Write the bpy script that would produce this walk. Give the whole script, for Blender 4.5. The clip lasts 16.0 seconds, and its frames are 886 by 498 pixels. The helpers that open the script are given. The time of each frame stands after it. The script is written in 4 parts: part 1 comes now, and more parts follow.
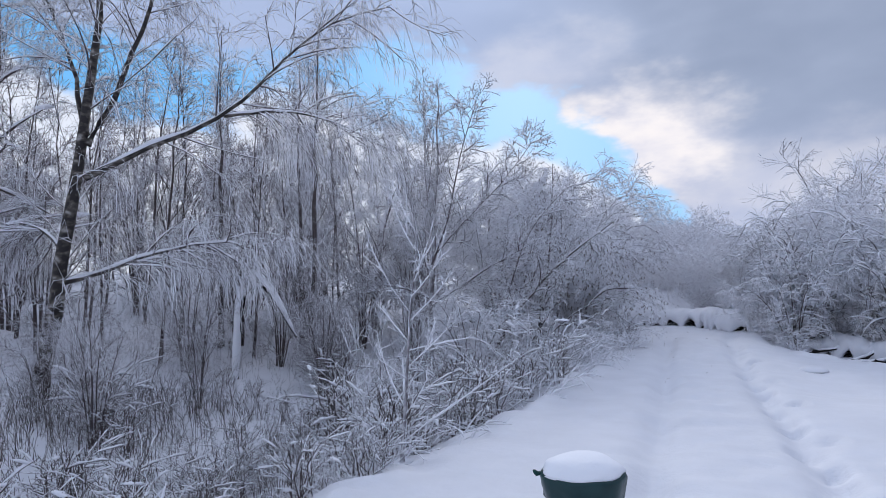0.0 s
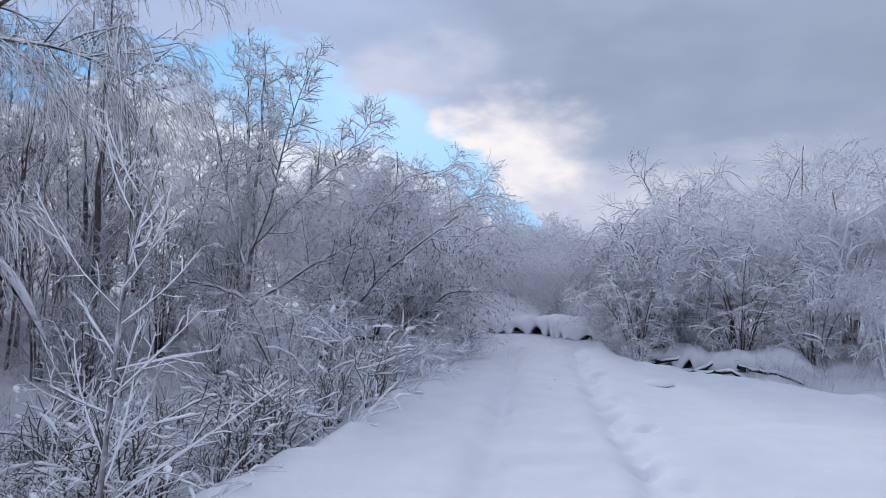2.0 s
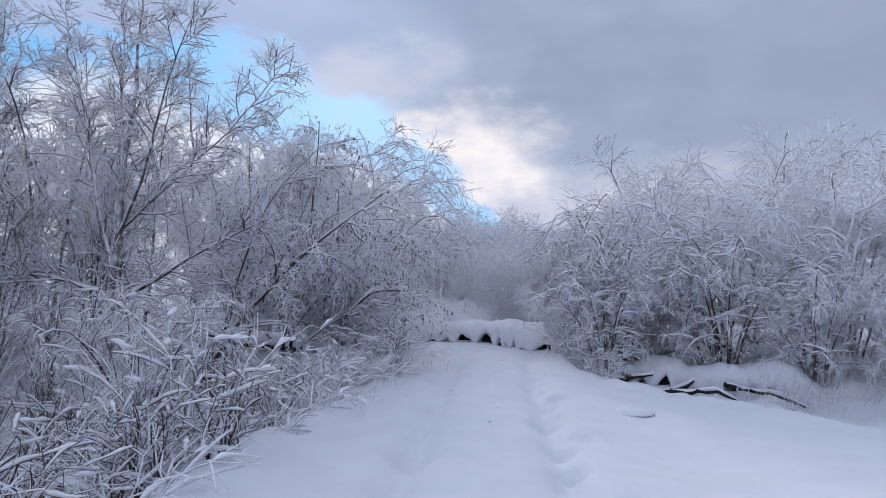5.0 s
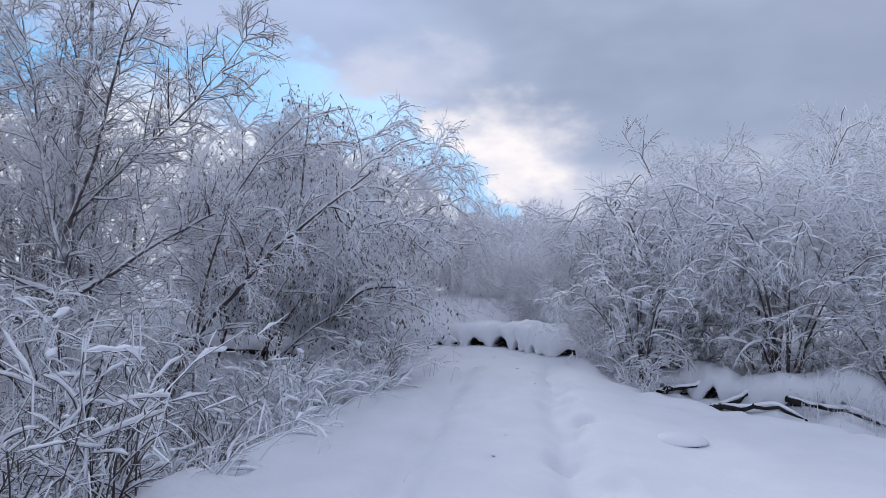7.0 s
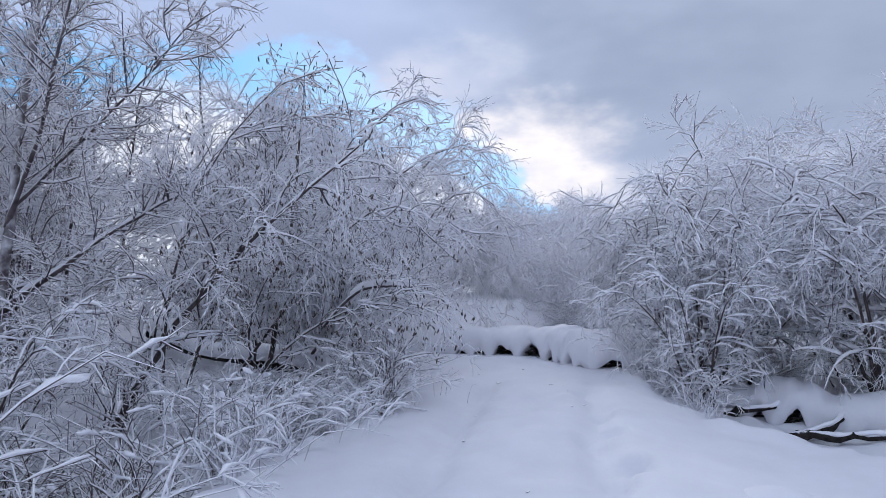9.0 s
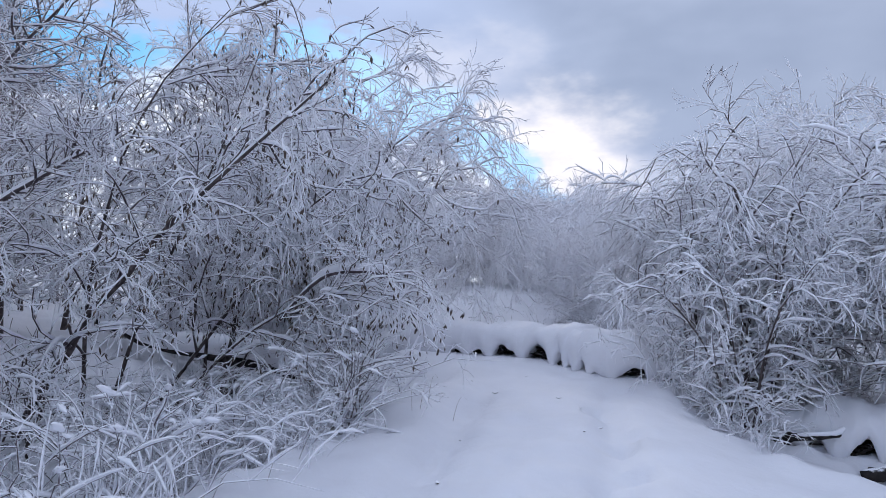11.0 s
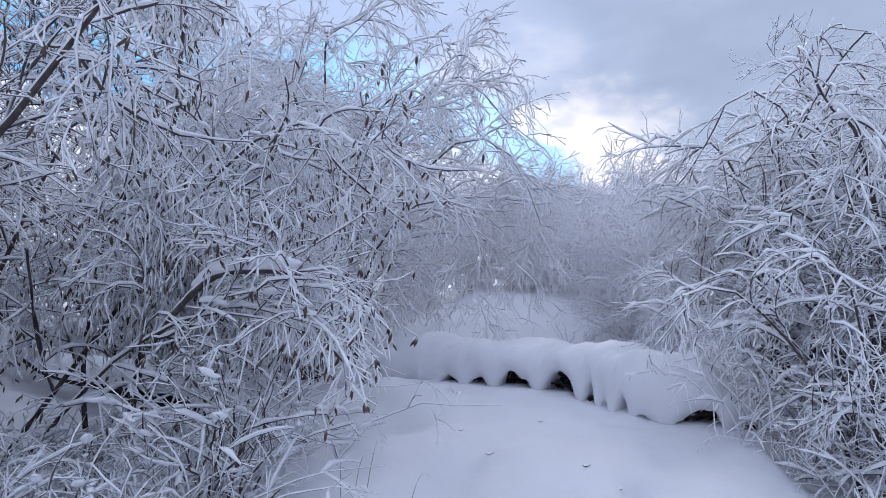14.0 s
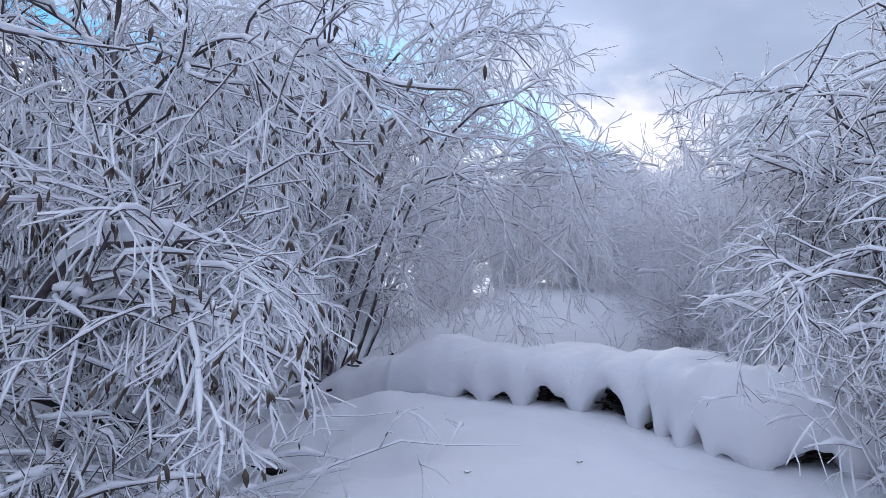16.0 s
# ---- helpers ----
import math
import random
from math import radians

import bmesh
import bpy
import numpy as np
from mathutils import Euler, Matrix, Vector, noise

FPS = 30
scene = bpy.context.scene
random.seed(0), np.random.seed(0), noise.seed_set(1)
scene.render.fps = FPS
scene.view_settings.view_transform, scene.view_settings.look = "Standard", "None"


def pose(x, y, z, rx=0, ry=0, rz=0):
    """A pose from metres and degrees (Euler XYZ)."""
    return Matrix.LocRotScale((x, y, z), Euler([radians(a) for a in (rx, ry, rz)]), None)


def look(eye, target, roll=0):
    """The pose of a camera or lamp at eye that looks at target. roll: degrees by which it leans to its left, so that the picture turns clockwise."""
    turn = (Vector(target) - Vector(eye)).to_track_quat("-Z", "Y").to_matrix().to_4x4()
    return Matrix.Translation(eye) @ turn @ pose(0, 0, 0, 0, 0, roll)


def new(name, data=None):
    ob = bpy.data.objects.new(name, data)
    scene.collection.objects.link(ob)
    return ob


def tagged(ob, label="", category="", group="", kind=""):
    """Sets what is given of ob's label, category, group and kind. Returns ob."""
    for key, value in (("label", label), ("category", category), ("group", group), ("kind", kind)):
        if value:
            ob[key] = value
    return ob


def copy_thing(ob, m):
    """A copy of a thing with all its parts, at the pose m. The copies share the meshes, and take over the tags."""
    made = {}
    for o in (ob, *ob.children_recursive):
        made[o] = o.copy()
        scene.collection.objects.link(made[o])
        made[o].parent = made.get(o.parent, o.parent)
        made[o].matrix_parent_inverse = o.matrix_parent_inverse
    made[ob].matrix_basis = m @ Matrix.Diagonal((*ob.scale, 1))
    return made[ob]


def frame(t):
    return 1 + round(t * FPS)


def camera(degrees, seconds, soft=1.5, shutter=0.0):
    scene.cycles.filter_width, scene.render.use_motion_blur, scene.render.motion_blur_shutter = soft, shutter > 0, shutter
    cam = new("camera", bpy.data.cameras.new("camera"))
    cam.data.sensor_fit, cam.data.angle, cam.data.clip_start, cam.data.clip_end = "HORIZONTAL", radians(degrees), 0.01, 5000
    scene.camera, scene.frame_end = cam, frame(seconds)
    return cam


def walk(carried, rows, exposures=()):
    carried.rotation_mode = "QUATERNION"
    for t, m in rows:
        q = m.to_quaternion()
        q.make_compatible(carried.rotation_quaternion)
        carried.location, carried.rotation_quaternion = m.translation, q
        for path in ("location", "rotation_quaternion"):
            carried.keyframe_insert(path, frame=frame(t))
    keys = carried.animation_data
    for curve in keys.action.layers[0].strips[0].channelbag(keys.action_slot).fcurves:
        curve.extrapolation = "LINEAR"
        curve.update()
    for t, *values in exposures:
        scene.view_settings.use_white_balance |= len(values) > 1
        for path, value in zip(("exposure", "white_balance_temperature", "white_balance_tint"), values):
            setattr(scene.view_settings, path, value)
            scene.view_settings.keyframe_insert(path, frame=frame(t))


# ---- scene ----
cam = camera(70.0, 16.0, soft=0.5)
PATH = [
    (0, (0.035, 0.14, 1.611), (-0.659, 2.01, 1.753), -1.3),
    (0.5, (0.043, 0.752, 1.55), (-0.461, 2.681, 1.705), -0.9),
    (1, (0.097, 1.356, 1.542), (-0.292, 3.312, 1.69), -0.7),
    (1.5, (0.163, 1.873, 1.532), (-0.142, 3.843, 1.692), -0.1),
    (1.9, (0.177, 2.287, 1.51), (-0.107, 4.261, 1.662), -0.3),
    (2, (0.183, 2.388, 1.505), (-0.095, 4.362, 1.66), -0.1),
    (2.5, (0.228, 2.89, 1.461), (-0.001, 4.87, 1.623), -0.0),
    (3, (0.297, 3.302, 1.455), (0.108, 5.286, 1.622), -0.0),
    (3.5, (0.359, 3.834, 1.48), (0.194, 5.819, 1.651), 0.1),
    (4, (0.407, 4.349, 1.455), (0.246, 6.335, 1.627), 0.3),
    (4.2, (0.43, 4.559, 1.455), (0.269, 6.546, 1.621), 0.3),
    (6.3, (0.671, 6.442, 1.429), (0.456, 8.423, 1.597), 0.3),
    (6.5, (0.684, 6.633, 1.426), (0.458, 8.614, 1.58), 0.3),
    (7, (0.73, 7.104, 1.43), (0.481, 9.082, 1.596), 0.1),
    (7.5, (0.765, 7.547, 1.42), (0.455, 9.516, 1.583), -0.0),
    (8, (0.804, 8.043, 1.442), (0.461, 10.006, 1.61), -0.1),
    (8.5, (0.82, 8.508, 1.449), (0.465, 10.469, 1.617), 0.2),
    (9, (0.815, 8.959, 1.437), (0.447, 10.917, 1.607), -0.1),
    (9.2, (0.826, 9.119, 1.431), (0.457, 11.077, 1.601), -0.1),
    (11.3, (0.808, 10.861, 1.481), (0.394, 12.813, 1.611), 1.5),
    (11.5, (0.81, 11.026, 1.481), (0.401, 12.979, 1.622), 1.0),
    (12, (0.816, 11.515, 1.463), (0.392, 13.464, 1.611), 1.1),
    (12.5, (0.823, 11.974, 1.472), (0.364, 13.916, 1.612), 0.8),
    (13, (0.86, 12.406, 1.493), (0.382, 14.343, 1.64), 0.9),
    (13.5, (0.872, 12.745, 1.505), (0.36, 14.674, 1.648), 0.7),
    (14, (0.856, 13.192, 1.513), (0.327, 15.115, 1.659), 0.7),
    (14.5, (0.831, 13.588, 1.491), (0.231, 15.49, 1.638), 0.7),
    (15, (0.786, 13.958, 1.485), (0.161, 15.852, 1.631), 0.7),
    (15.5, (0.763, 14.339, 1.476), (0.123, 16.228, 1.619), 1.0),
    (16, (0.737, 14.738, 1.459), (0.069, 16.618, 1.602), 0.8),
]
walk(cam, [(t, look(eye, target, roll)) for t, eye, target, roll in PATH],
     exposures=[(0, 0.0, 6280, 9), (2.5, 0.0, 6320, 9), (7, 0.06, 6330, 9), (9.5, 0.18, 6290, 9), (12.5, 0.26, 6230, 9), (16, 0.4, 6200, 9)])

# ---- world and light ----
SUN_AZ, SUN_EL = -0.22, 0.42
world = bpy.data.worlds.new("winter_sky")
scene.world = world
world.use_nodes = True
wn, wl = world.node_tree.nodes, world.node_tree.links
wn.clear()


def wnode(kind, **values):
    n = wn.new(kind)
    for k, v in values.items():
        if k == "op":
            n.operation = v
        else:
            n.inputs[int(k[1:])].default_value = v
    return n


def wmath(op, a, b=None, c=None):
    n = wn.new("ShaderNodeMath")
    n.operation = op
    for i, v in enumerate((a, b, c)):
        if v is None:
            continue
        if isinstance(v, (int, float)):
            n.inputs[i].default_value = v
        else:
            wl.new(v, n.inputs[i])
    return n.outputs[0]


def wstep(value, lo, hi):
    n = wn.new("ShaderNodeMapRange")
    n.interpolation_type = "SMOOTHSTEP"
    wl.new(value, n.inputs[0])
    n.inputs[1].default_value, n.inputs[2].default_value = lo, hi
    return n.outputs[0]


def wmix(fac, a, b):
    n = wn.new("ShaderNodeMix")
    n.data_type = "RGBA"
    if isinstance(fac, (int, float)):
        n.inputs[0].default_value = fac
    else:
        wl.new(fac, n.inputs[0])
    for i, v in ((6, a), (7, b)):
        if isinstance(v, tuple):
            n.inputs[i].default_value = (*v, 1)
        else:
            wl.new(v, n.inputs[i])
    return n.outputs[2]


coord = wn.new("ShaderNodeTexCoord").outputs["Generated"]
split = wn.new("ShaderNodeSeparateXYZ")
wl.new(coord, split.inputs[0])
az = wmath("MULTIPLY_ADD", wmath("ARCTAN2", split.outputs[0], split.outputs[1]), 57.2958, 1.5)
el = wmath("MULTIPLY", wmath("ARCSINE", split.outputs[2]), 57.2958)


def wnoise(scale, detail, stretch=1.0):
    mp = wn.new("ShaderNodeMapping")
    wl.new(coord, mp.inputs[0])
    mp.inputs[3].default_value = (1, 1, stretch)
    n = wn.new("ShaderNodeTexNoise")
    wl.new(mp.outputs[0], n.inputs["Vector"])
    n.inputs["Scale"].default_value, n.inputs["Detail"].default_value = scale, detail
    n.inputs["Roughness"].default_value = 0.55
    return wmath("SUBTRACT", n.outputs[0], 0.5)


big, small = wnoise(3.2, 3, 2.5), wnoise(11, 4, 2.0)
# the height of the clear gap in the clouds, by compass direction
gap = wn.new("ShaderNodeValToRGB")
wl.new(wmath("MULTIPLY_ADD", az, 1 / 120, 0.5), gap.inputs[0])
ramp = gap.color_ramp
ramp.elements[0].position, ramp.elements[1].position = 0.0, 1.0
ramp.elements[0].color, ramp.elements[1].color = (0.55, 0.55, 0.55, 1), (0.0, 0.0, 0.0, 1)
for a, e in ((-45, 17.5), (-30, 17.5), (-18, 17.2), (-11, 16.0), (-6, 13.4), (-2, 9.4), (1.5, 5.0), (6, -3)):
    s = ramp.elements.new(a / 120 + 0.5)
    v = max(0.0, (e + 10) / 60)
    s.color = (v, v, v, 1)
gap_el = wmath("MULTIPLY_ADD", gap.outputs[0], 60, -10)
d = wmath("ADD", wmath("SUBTRACT", el, gap_el), wmath("ADD", wmath("MULTIPLY", big, 8.0), wmath("MULTIPLY", small, 7.0)))
ad = wmath("ABSOLUTE", d)
sky = wn.new("ShaderNodeTexSky")
sky.sky_type, sky.sun_disc = "NISHITA", False
sky.sun_elevation, sky.sun_rotation = SUN_EL, SUN_AZ
clear = wn.new("ShaderNodeVectorMath")
clear.operation = "SCALE"
wl.new(sky.outputs[0], clear.inputs[0])
clear.inputs["Scale"].default_value = 0.1
blue = wmix(0.85, clear.outputs[0], (0.17, 0.54, 1.0))
# cloud deck: grey lavender, lighter streaks, warm white beside the gap
deck = wmix(wstep(wmath("ADD", big, wmath("MULTIPLY", small, 0.25)), -0.24, 0.26), (0.315, 0.37, 0.51), (0.43, 0.49, 0.65))
deck = wmix(wmath("MULTIPLY", wstep(az, 4, 34), 0.55), deck, (0.285, 0.33, 0.455))
deck = wmix(wmath("MULTIPLY", wstep(az, 6, -24), 0.6), deck, (0.52, 0.62, 0.90))

deck = wmix(wstep(el, 16, 3), deck, (0.50, 0.55, 0.74))


def puff(a, e, ra, re, rough):
    """How far a direction lies inside a cloud round azimuth a and height e, with a ragged edge."""
    u, v = wmath("MULTIPLY", wmath("SUBTRACT", az, a), 1 / ra), wmath("MULTIPLY", wmath("SUBTRACT", el, e), 1 / re)
    r = wmath("SQRT", wmath("ADD", wmath("MULTIPLY", u, u), wmath("MULTIPLY", v, v)))
    return wstep(wmath("ADD", wmath("SUBTRACT", 1.0, r), wmath("ADD", wmath("MULTIPLY", small, rough), wmath("MULTIPLY", big, rough))), -0.25, 0.85)


near = wmath("MAXIMUM", puff(-2.2, 12.2, 9.5, 6.5, 1.2), wmath("MULTIPLY", puff(-10, 19, 10, 4, 1.5), 0.3))
near = wmath("MAXIMUM", near, wmath("MULTIPLY", puff(9, 8.5, 22, 4.5, 1.4), 0.4))
warm = wmix(wstep(small, -0.2, 0.2), (0.78, 0.76, 0.85), (1.0, 0.93, 0.92))
deck = wmix(near, deck, warm)
low = wstep(d, -1.5, -3.5)
deck = wmix(wmath("MULTIPLY", low, 0.9), deck, (0.90, 0.92, 1.0))
hole = wmath("MULTIPLY", wstep(ad, 4.0, 1.7), wstep(az, 8, 3))
veil = puff(-31, 14.5, 8, 4.5, 1.5)
hole = wmath("MULTIPLY", hole, wmath("SUBTRACT", 1.0, veil))
deck = wmix(wmath("MULTIPLY", veil, 0.85), deck, (0.95, 0.94, 0.98))
cover = wmix(hole, deck, blue)
cover = wmix(wstep(el, 30, 70), cover, (0.72, 0.79, 0.99))
back = wn.new("ShaderNodeBackground")
wl.new(cover, back.inputs[0])
back.inputs[1].default_value = 1.0
wl.new(back.outputs[0], wn.new("ShaderNodeOutputWorld").inputs[0])

sun_data = bpy.data.lights.new("sun", "SUN")
sun_data.energy, sun_data.angle, sun_data.color = 1.3, radians(14), (1.0, 0.96, 0.92)
sun = new("sun", sun_data)
sun.matrix_world = look((0, 0, 0), (-math.sin(SUN_AZ) * math.cos(SUN_EL), -math.cos(SUN_AZ) * math.cos(SUN_EL), -math.sin(SUN_EL)))
scene.view_settings.exposure = 0.0


# ---- materials ----
def material(name, rough=0.7):
    m = bpy.data.materials.new(name)
    m.use_nodes = True
    n = m.node_tree.nodes
    b = n["Principled BSDF"]
    b.inputs["Roughness"].default_value = rough
    b.inputs["Specular IOR Level"].default_value = 0.25
    return m, n, m.node_tree.links, b


def noise_out(n, l, scale, detail=3, rough=0.55, space="Object"):
    tc = n.new("ShaderNodeTexCoord")
    t = n.new("ShaderNodeTexNoise")
    l.new(tc.outputs[space], t.inputs["Vector"])
    t.inputs["Scale"].default_value, t.inputs["Detail"].default_value, t.inputs["Roughness"].default_value = scale, detail, rough
    return t.outputs[0]


def ramp_of(n, l, value, stops):
    r = n.new("ShaderNodeValToRGB")
    l.new(value, r.inputs[0])
    e = r.color_ramp.elements
    e[0].position, e[0].color = stops[0][0], (*stops[0][1], 1)
    e[1].position, e[1].color = stops[-1][0], (*stops[-1][1], 1)
    for p, c in stops[1:-1]:
        e.new(p).color = (*c, 1)
    return r.outputs[0]


def math_of(n, l, op, a, b):
    m = n.new("ShaderNodeMath")
    m.operation = op
    for i, v in enumerate((a, b)):
        if isinstance(v, (int, float)):
            m.inputs[i].default_value = v
        else:
            l.new(v, m.inputs[i])
    return m.outputs[0]


def mix_of(n, l, fac, a, b):
    m = n.new("ShaderNodeMix")
    m.data_type = "RGBA"
    l.new(fac, m.inputs[0])
    for i, v in ((6, a), (7, b)):
        if isinstance(v, tuple):
            m.inputs[i].default_value = (*v, 1)
        else:
            l.new(v, m.inputs[i])
    return m.outputs[2]


def bump_on(n, l, b, height, strength, distance):
    bp = n.new("ShaderNodeBump")
    bp.inputs["Strength"].default_value, bp.inputs["Distance"].default_value = strength, distance
    l.new(height, bp.inputs["Height"])
    l.new(bp.outputs[0], b.inputs["Normal"])


def snow_material(name, tint=(0.795, 0.795, 0.835), grain=1.0):
    m, n, l, b = material(name, 0.75)
    coarse, fine = noise_out(n, l, 1.7, 4), noise_out(n, l, 55, 3)
    dull = tuple(c * 0.93 for c in tint)
    l.new(ramp_of(n, l, coarse, [(0.3, dull), (0.7, tint)]), b.inputs["Base Color"])
    both = math_of(n, l, "ADD", math_of(n, l, "MULTIPLY", fine, 0.25), noise_out(n, l, 9, 3))
    bump_on(n, l, b, both, 0.35 * grain, 0.03)
    return m


def bark_material(name, dark, light, frost_lo, frost_hi, scale=14, white=(0.92, 0.92, 0.96), patch=0.5):
    """Bark with rime and snow lying on what faces up; frost_lo to frost_hi is the turn of the surface where it begins."""
    m, n, l, b = material(name, 0.85)
    g = n.new("ShaderNodeNewGeometry")
    s = n.new("ShaderNodeSeparateXYZ")
    l.new(g.outputs["Normal"], s.inputs[0])
    grain = noise_out(n, l, scale, 4)
    bark = ramp_of(n, l, grain, [(0.35, dark), (0.65, light)])
    lie = math_of(n, l, "ADD", s.outputs[2], math_of(n, l, "MULTIPLY", math_of(n, l, "SUBTRACT", noise_out(n, l, scale * 0.6, 3), 0.5), 2 * patch))
    r = n.new("ShaderNodeMapRange")
    r.interpolation_type = "SMOOTHSTEP"
    l.new(lie, r.inputs[0])
    r.inputs[1].default_value, r.inputs[2].default_value = frost_lo, frost_hi
    l.new(mix_of(n, l, r.outputs[0], bark, white), b.inputs["Base Color"])
    bump_on(n, l, b, grain, 0.5, 0.01)
    return m


SNOW = snow_material("fresh_snow")
SNOW_LOAD = snow_material("snow_on_branches", (0.92, 0.92, 0.96))
BARK = bark_material("dark_bark", (0.055, 0.045, 0.045), (0.13, 0.105, 0.10), 0.25, 0.6)
BARK_OLIVE = bark_material("olive_bark", (0.085, 0.075, 0.05), (0.19, 0.165, 0.12), 0.3, 0.7)
TWIG = bark_material("rimed_twig", (0.085, 0.068, 0.074), (0.15, 0.122, 0.134), -0.5, -0.05, 9)
TWIG_WHITE = bark_material("thickly_rimed_twig", (0.13, 0.108, 0.125), (0.27, 0.23, 0.255), -0.88, -0.4, 7)
# heavy hoar on near willows; on the back bushes its paleness also paints haze
TWIG_THICK = bark_material("hoar_and_haze_twig", (0.2, 0.17, 0.19), (0.36, 0.32, 0.35), -1.05, -0.5, 7)
TWIG_DARK = bark_material("thinly_rimed_twig", (0.10, 0.08, 0.095), (0.19, 0.155, 0.17), -0.3, 0.35, 9)
LIMB = bark_material("rimed_branch", (0.06, 0.048, 0.052), (0.14, 0.115, 0.12), -0.2, 0.35, 10)
NEEDLE = bark_material("rimed_needles", (0.03, 0.045, 0.04), (0.07, 0.085, 0.075), -0.1, 0.5, 12)
# near-black brown bark that takes hardly any snow
LOG_BARK = bark_material("near_black_log_bark", (0.010, 0.009, 0.010), (0.036, 0.029, 0.027), 0.8, 1.05, 18)
POD = bark_material("dry_pod", (0.06, 0.045, 0.04), (0.15, 0.115, 0.09), 0.1, 0.8, 20)
STRAW = bark_material("dry_stalk", (0.12, 0.095, 0.065), (0.24, 0.19, 0.13), 0.2, 0.7, 20)

WITHERED = bark_material("withered_leaf", (0.10, 0.055, 0.03), (0.22, 0.13, 0.07), 0.5, 1.0, 25)


def birch_material():
    m, n, l, b = material("birch_bark", 0.8)
    tc = n.new("ShaderNodeTexCoord")
    mp = n.new("ShaderNodeMapping")
    mp.inputs[3].default_value = (4, 4, 6)
    l.new(tc.outputs["Object"], mp.inputs[0])
    t = n.new("ShaderNodeTexNoise")
    l.new(mp.outputs[0], t.inputs["Vector"])
    t.inputs["Scale"].default_value, t.inputs["Detail"].default_value = 1.4, 5
    col = ramp_of(n, l, t.outputs[0], [(0.46, (0.04, 0.035, 0.034)), (0.58, (0.12, 0.105, 0.09)), (0.70, (0.34, 0.32, 0.30))])
    l.new(col, b.inputs["Base Color"])
    bump_on(n, l, b, t.outputs[0], 0.6, 0.015)
    return m


BIRCH = birch_material()


def plastic(name, colour, rough=0.5):
    m, n, l, b = material(name, rough)
    dirt = noise_out(n, l, 6, 4)
    l.new(ramp_of(n, l, dirt, [(0.3, tuple(c * 0.7 for c in colour)), (0.7, colour)]), b.inputs["Base Color"])
    bump_on(n, l, b, noise_out(n, l, 90, 2), 0.1, 0.004)
    return m


BIN_GREEN = plastic("green_plastic", (0.012, 0.062, 0.055))
BIN_LINER = plastic("dark_liner", (0.02, 0.055, 0.058), 0.35)
BIN_LABEL = plastic("pale_label", (0.55, 0.62, 0.62), 0.6)


# ---- ground ----
def lattice(seed, n=64):
    return np.random.default_rng(seed).random((n, n))


def soft_noise(x, y, scale, seed):
    """Smooth lattice noise from -0.5 to 0.5, for arrays."""
    t = lattice(seed)
    u, v = x * scale, y * scale
    i, j = np.floor(u).astype(int), np.floor(v).astype(int)
    fu, fv = u - i, v - j
    fu, fv = fu * fu * (3 - 2 * fu), fv * fv * (3 - 2 * fv)
    i0, j0, i1, j1 = i % 64, j % 64, (i + 1) % 64, (j + 1) % 64
    return (t[i0, j0] * (1 - fu) + t[i1, j0] * fu) * (1 - fv) + (t[i0, j1] * (1 - fu) + t[i1, j1] * fu) * fv - 0.5


def smooth(x, a, b):
    t = np.clip((x - a) / (b - a), 0, 1)
    return t * t * (3 - 2 * t)


def left_edge(y):
    return np.interp(y, [-10, 0, 6.5, 9, 12.5, 15, 17, 19, 22, 40], [-4, -3.1, -2.5, -2.2, -1.6, -1.3, -1.0, -1.2, -2.2, -3])


def right_edge(y):
    return np.interp(y, [-10, 4, 9, 13.2, 15.3, 16.8, 18.5, 21, 40], [16, 12, 8, 5.6, 4.0, 2.5, 1.9, 2.6, 4])


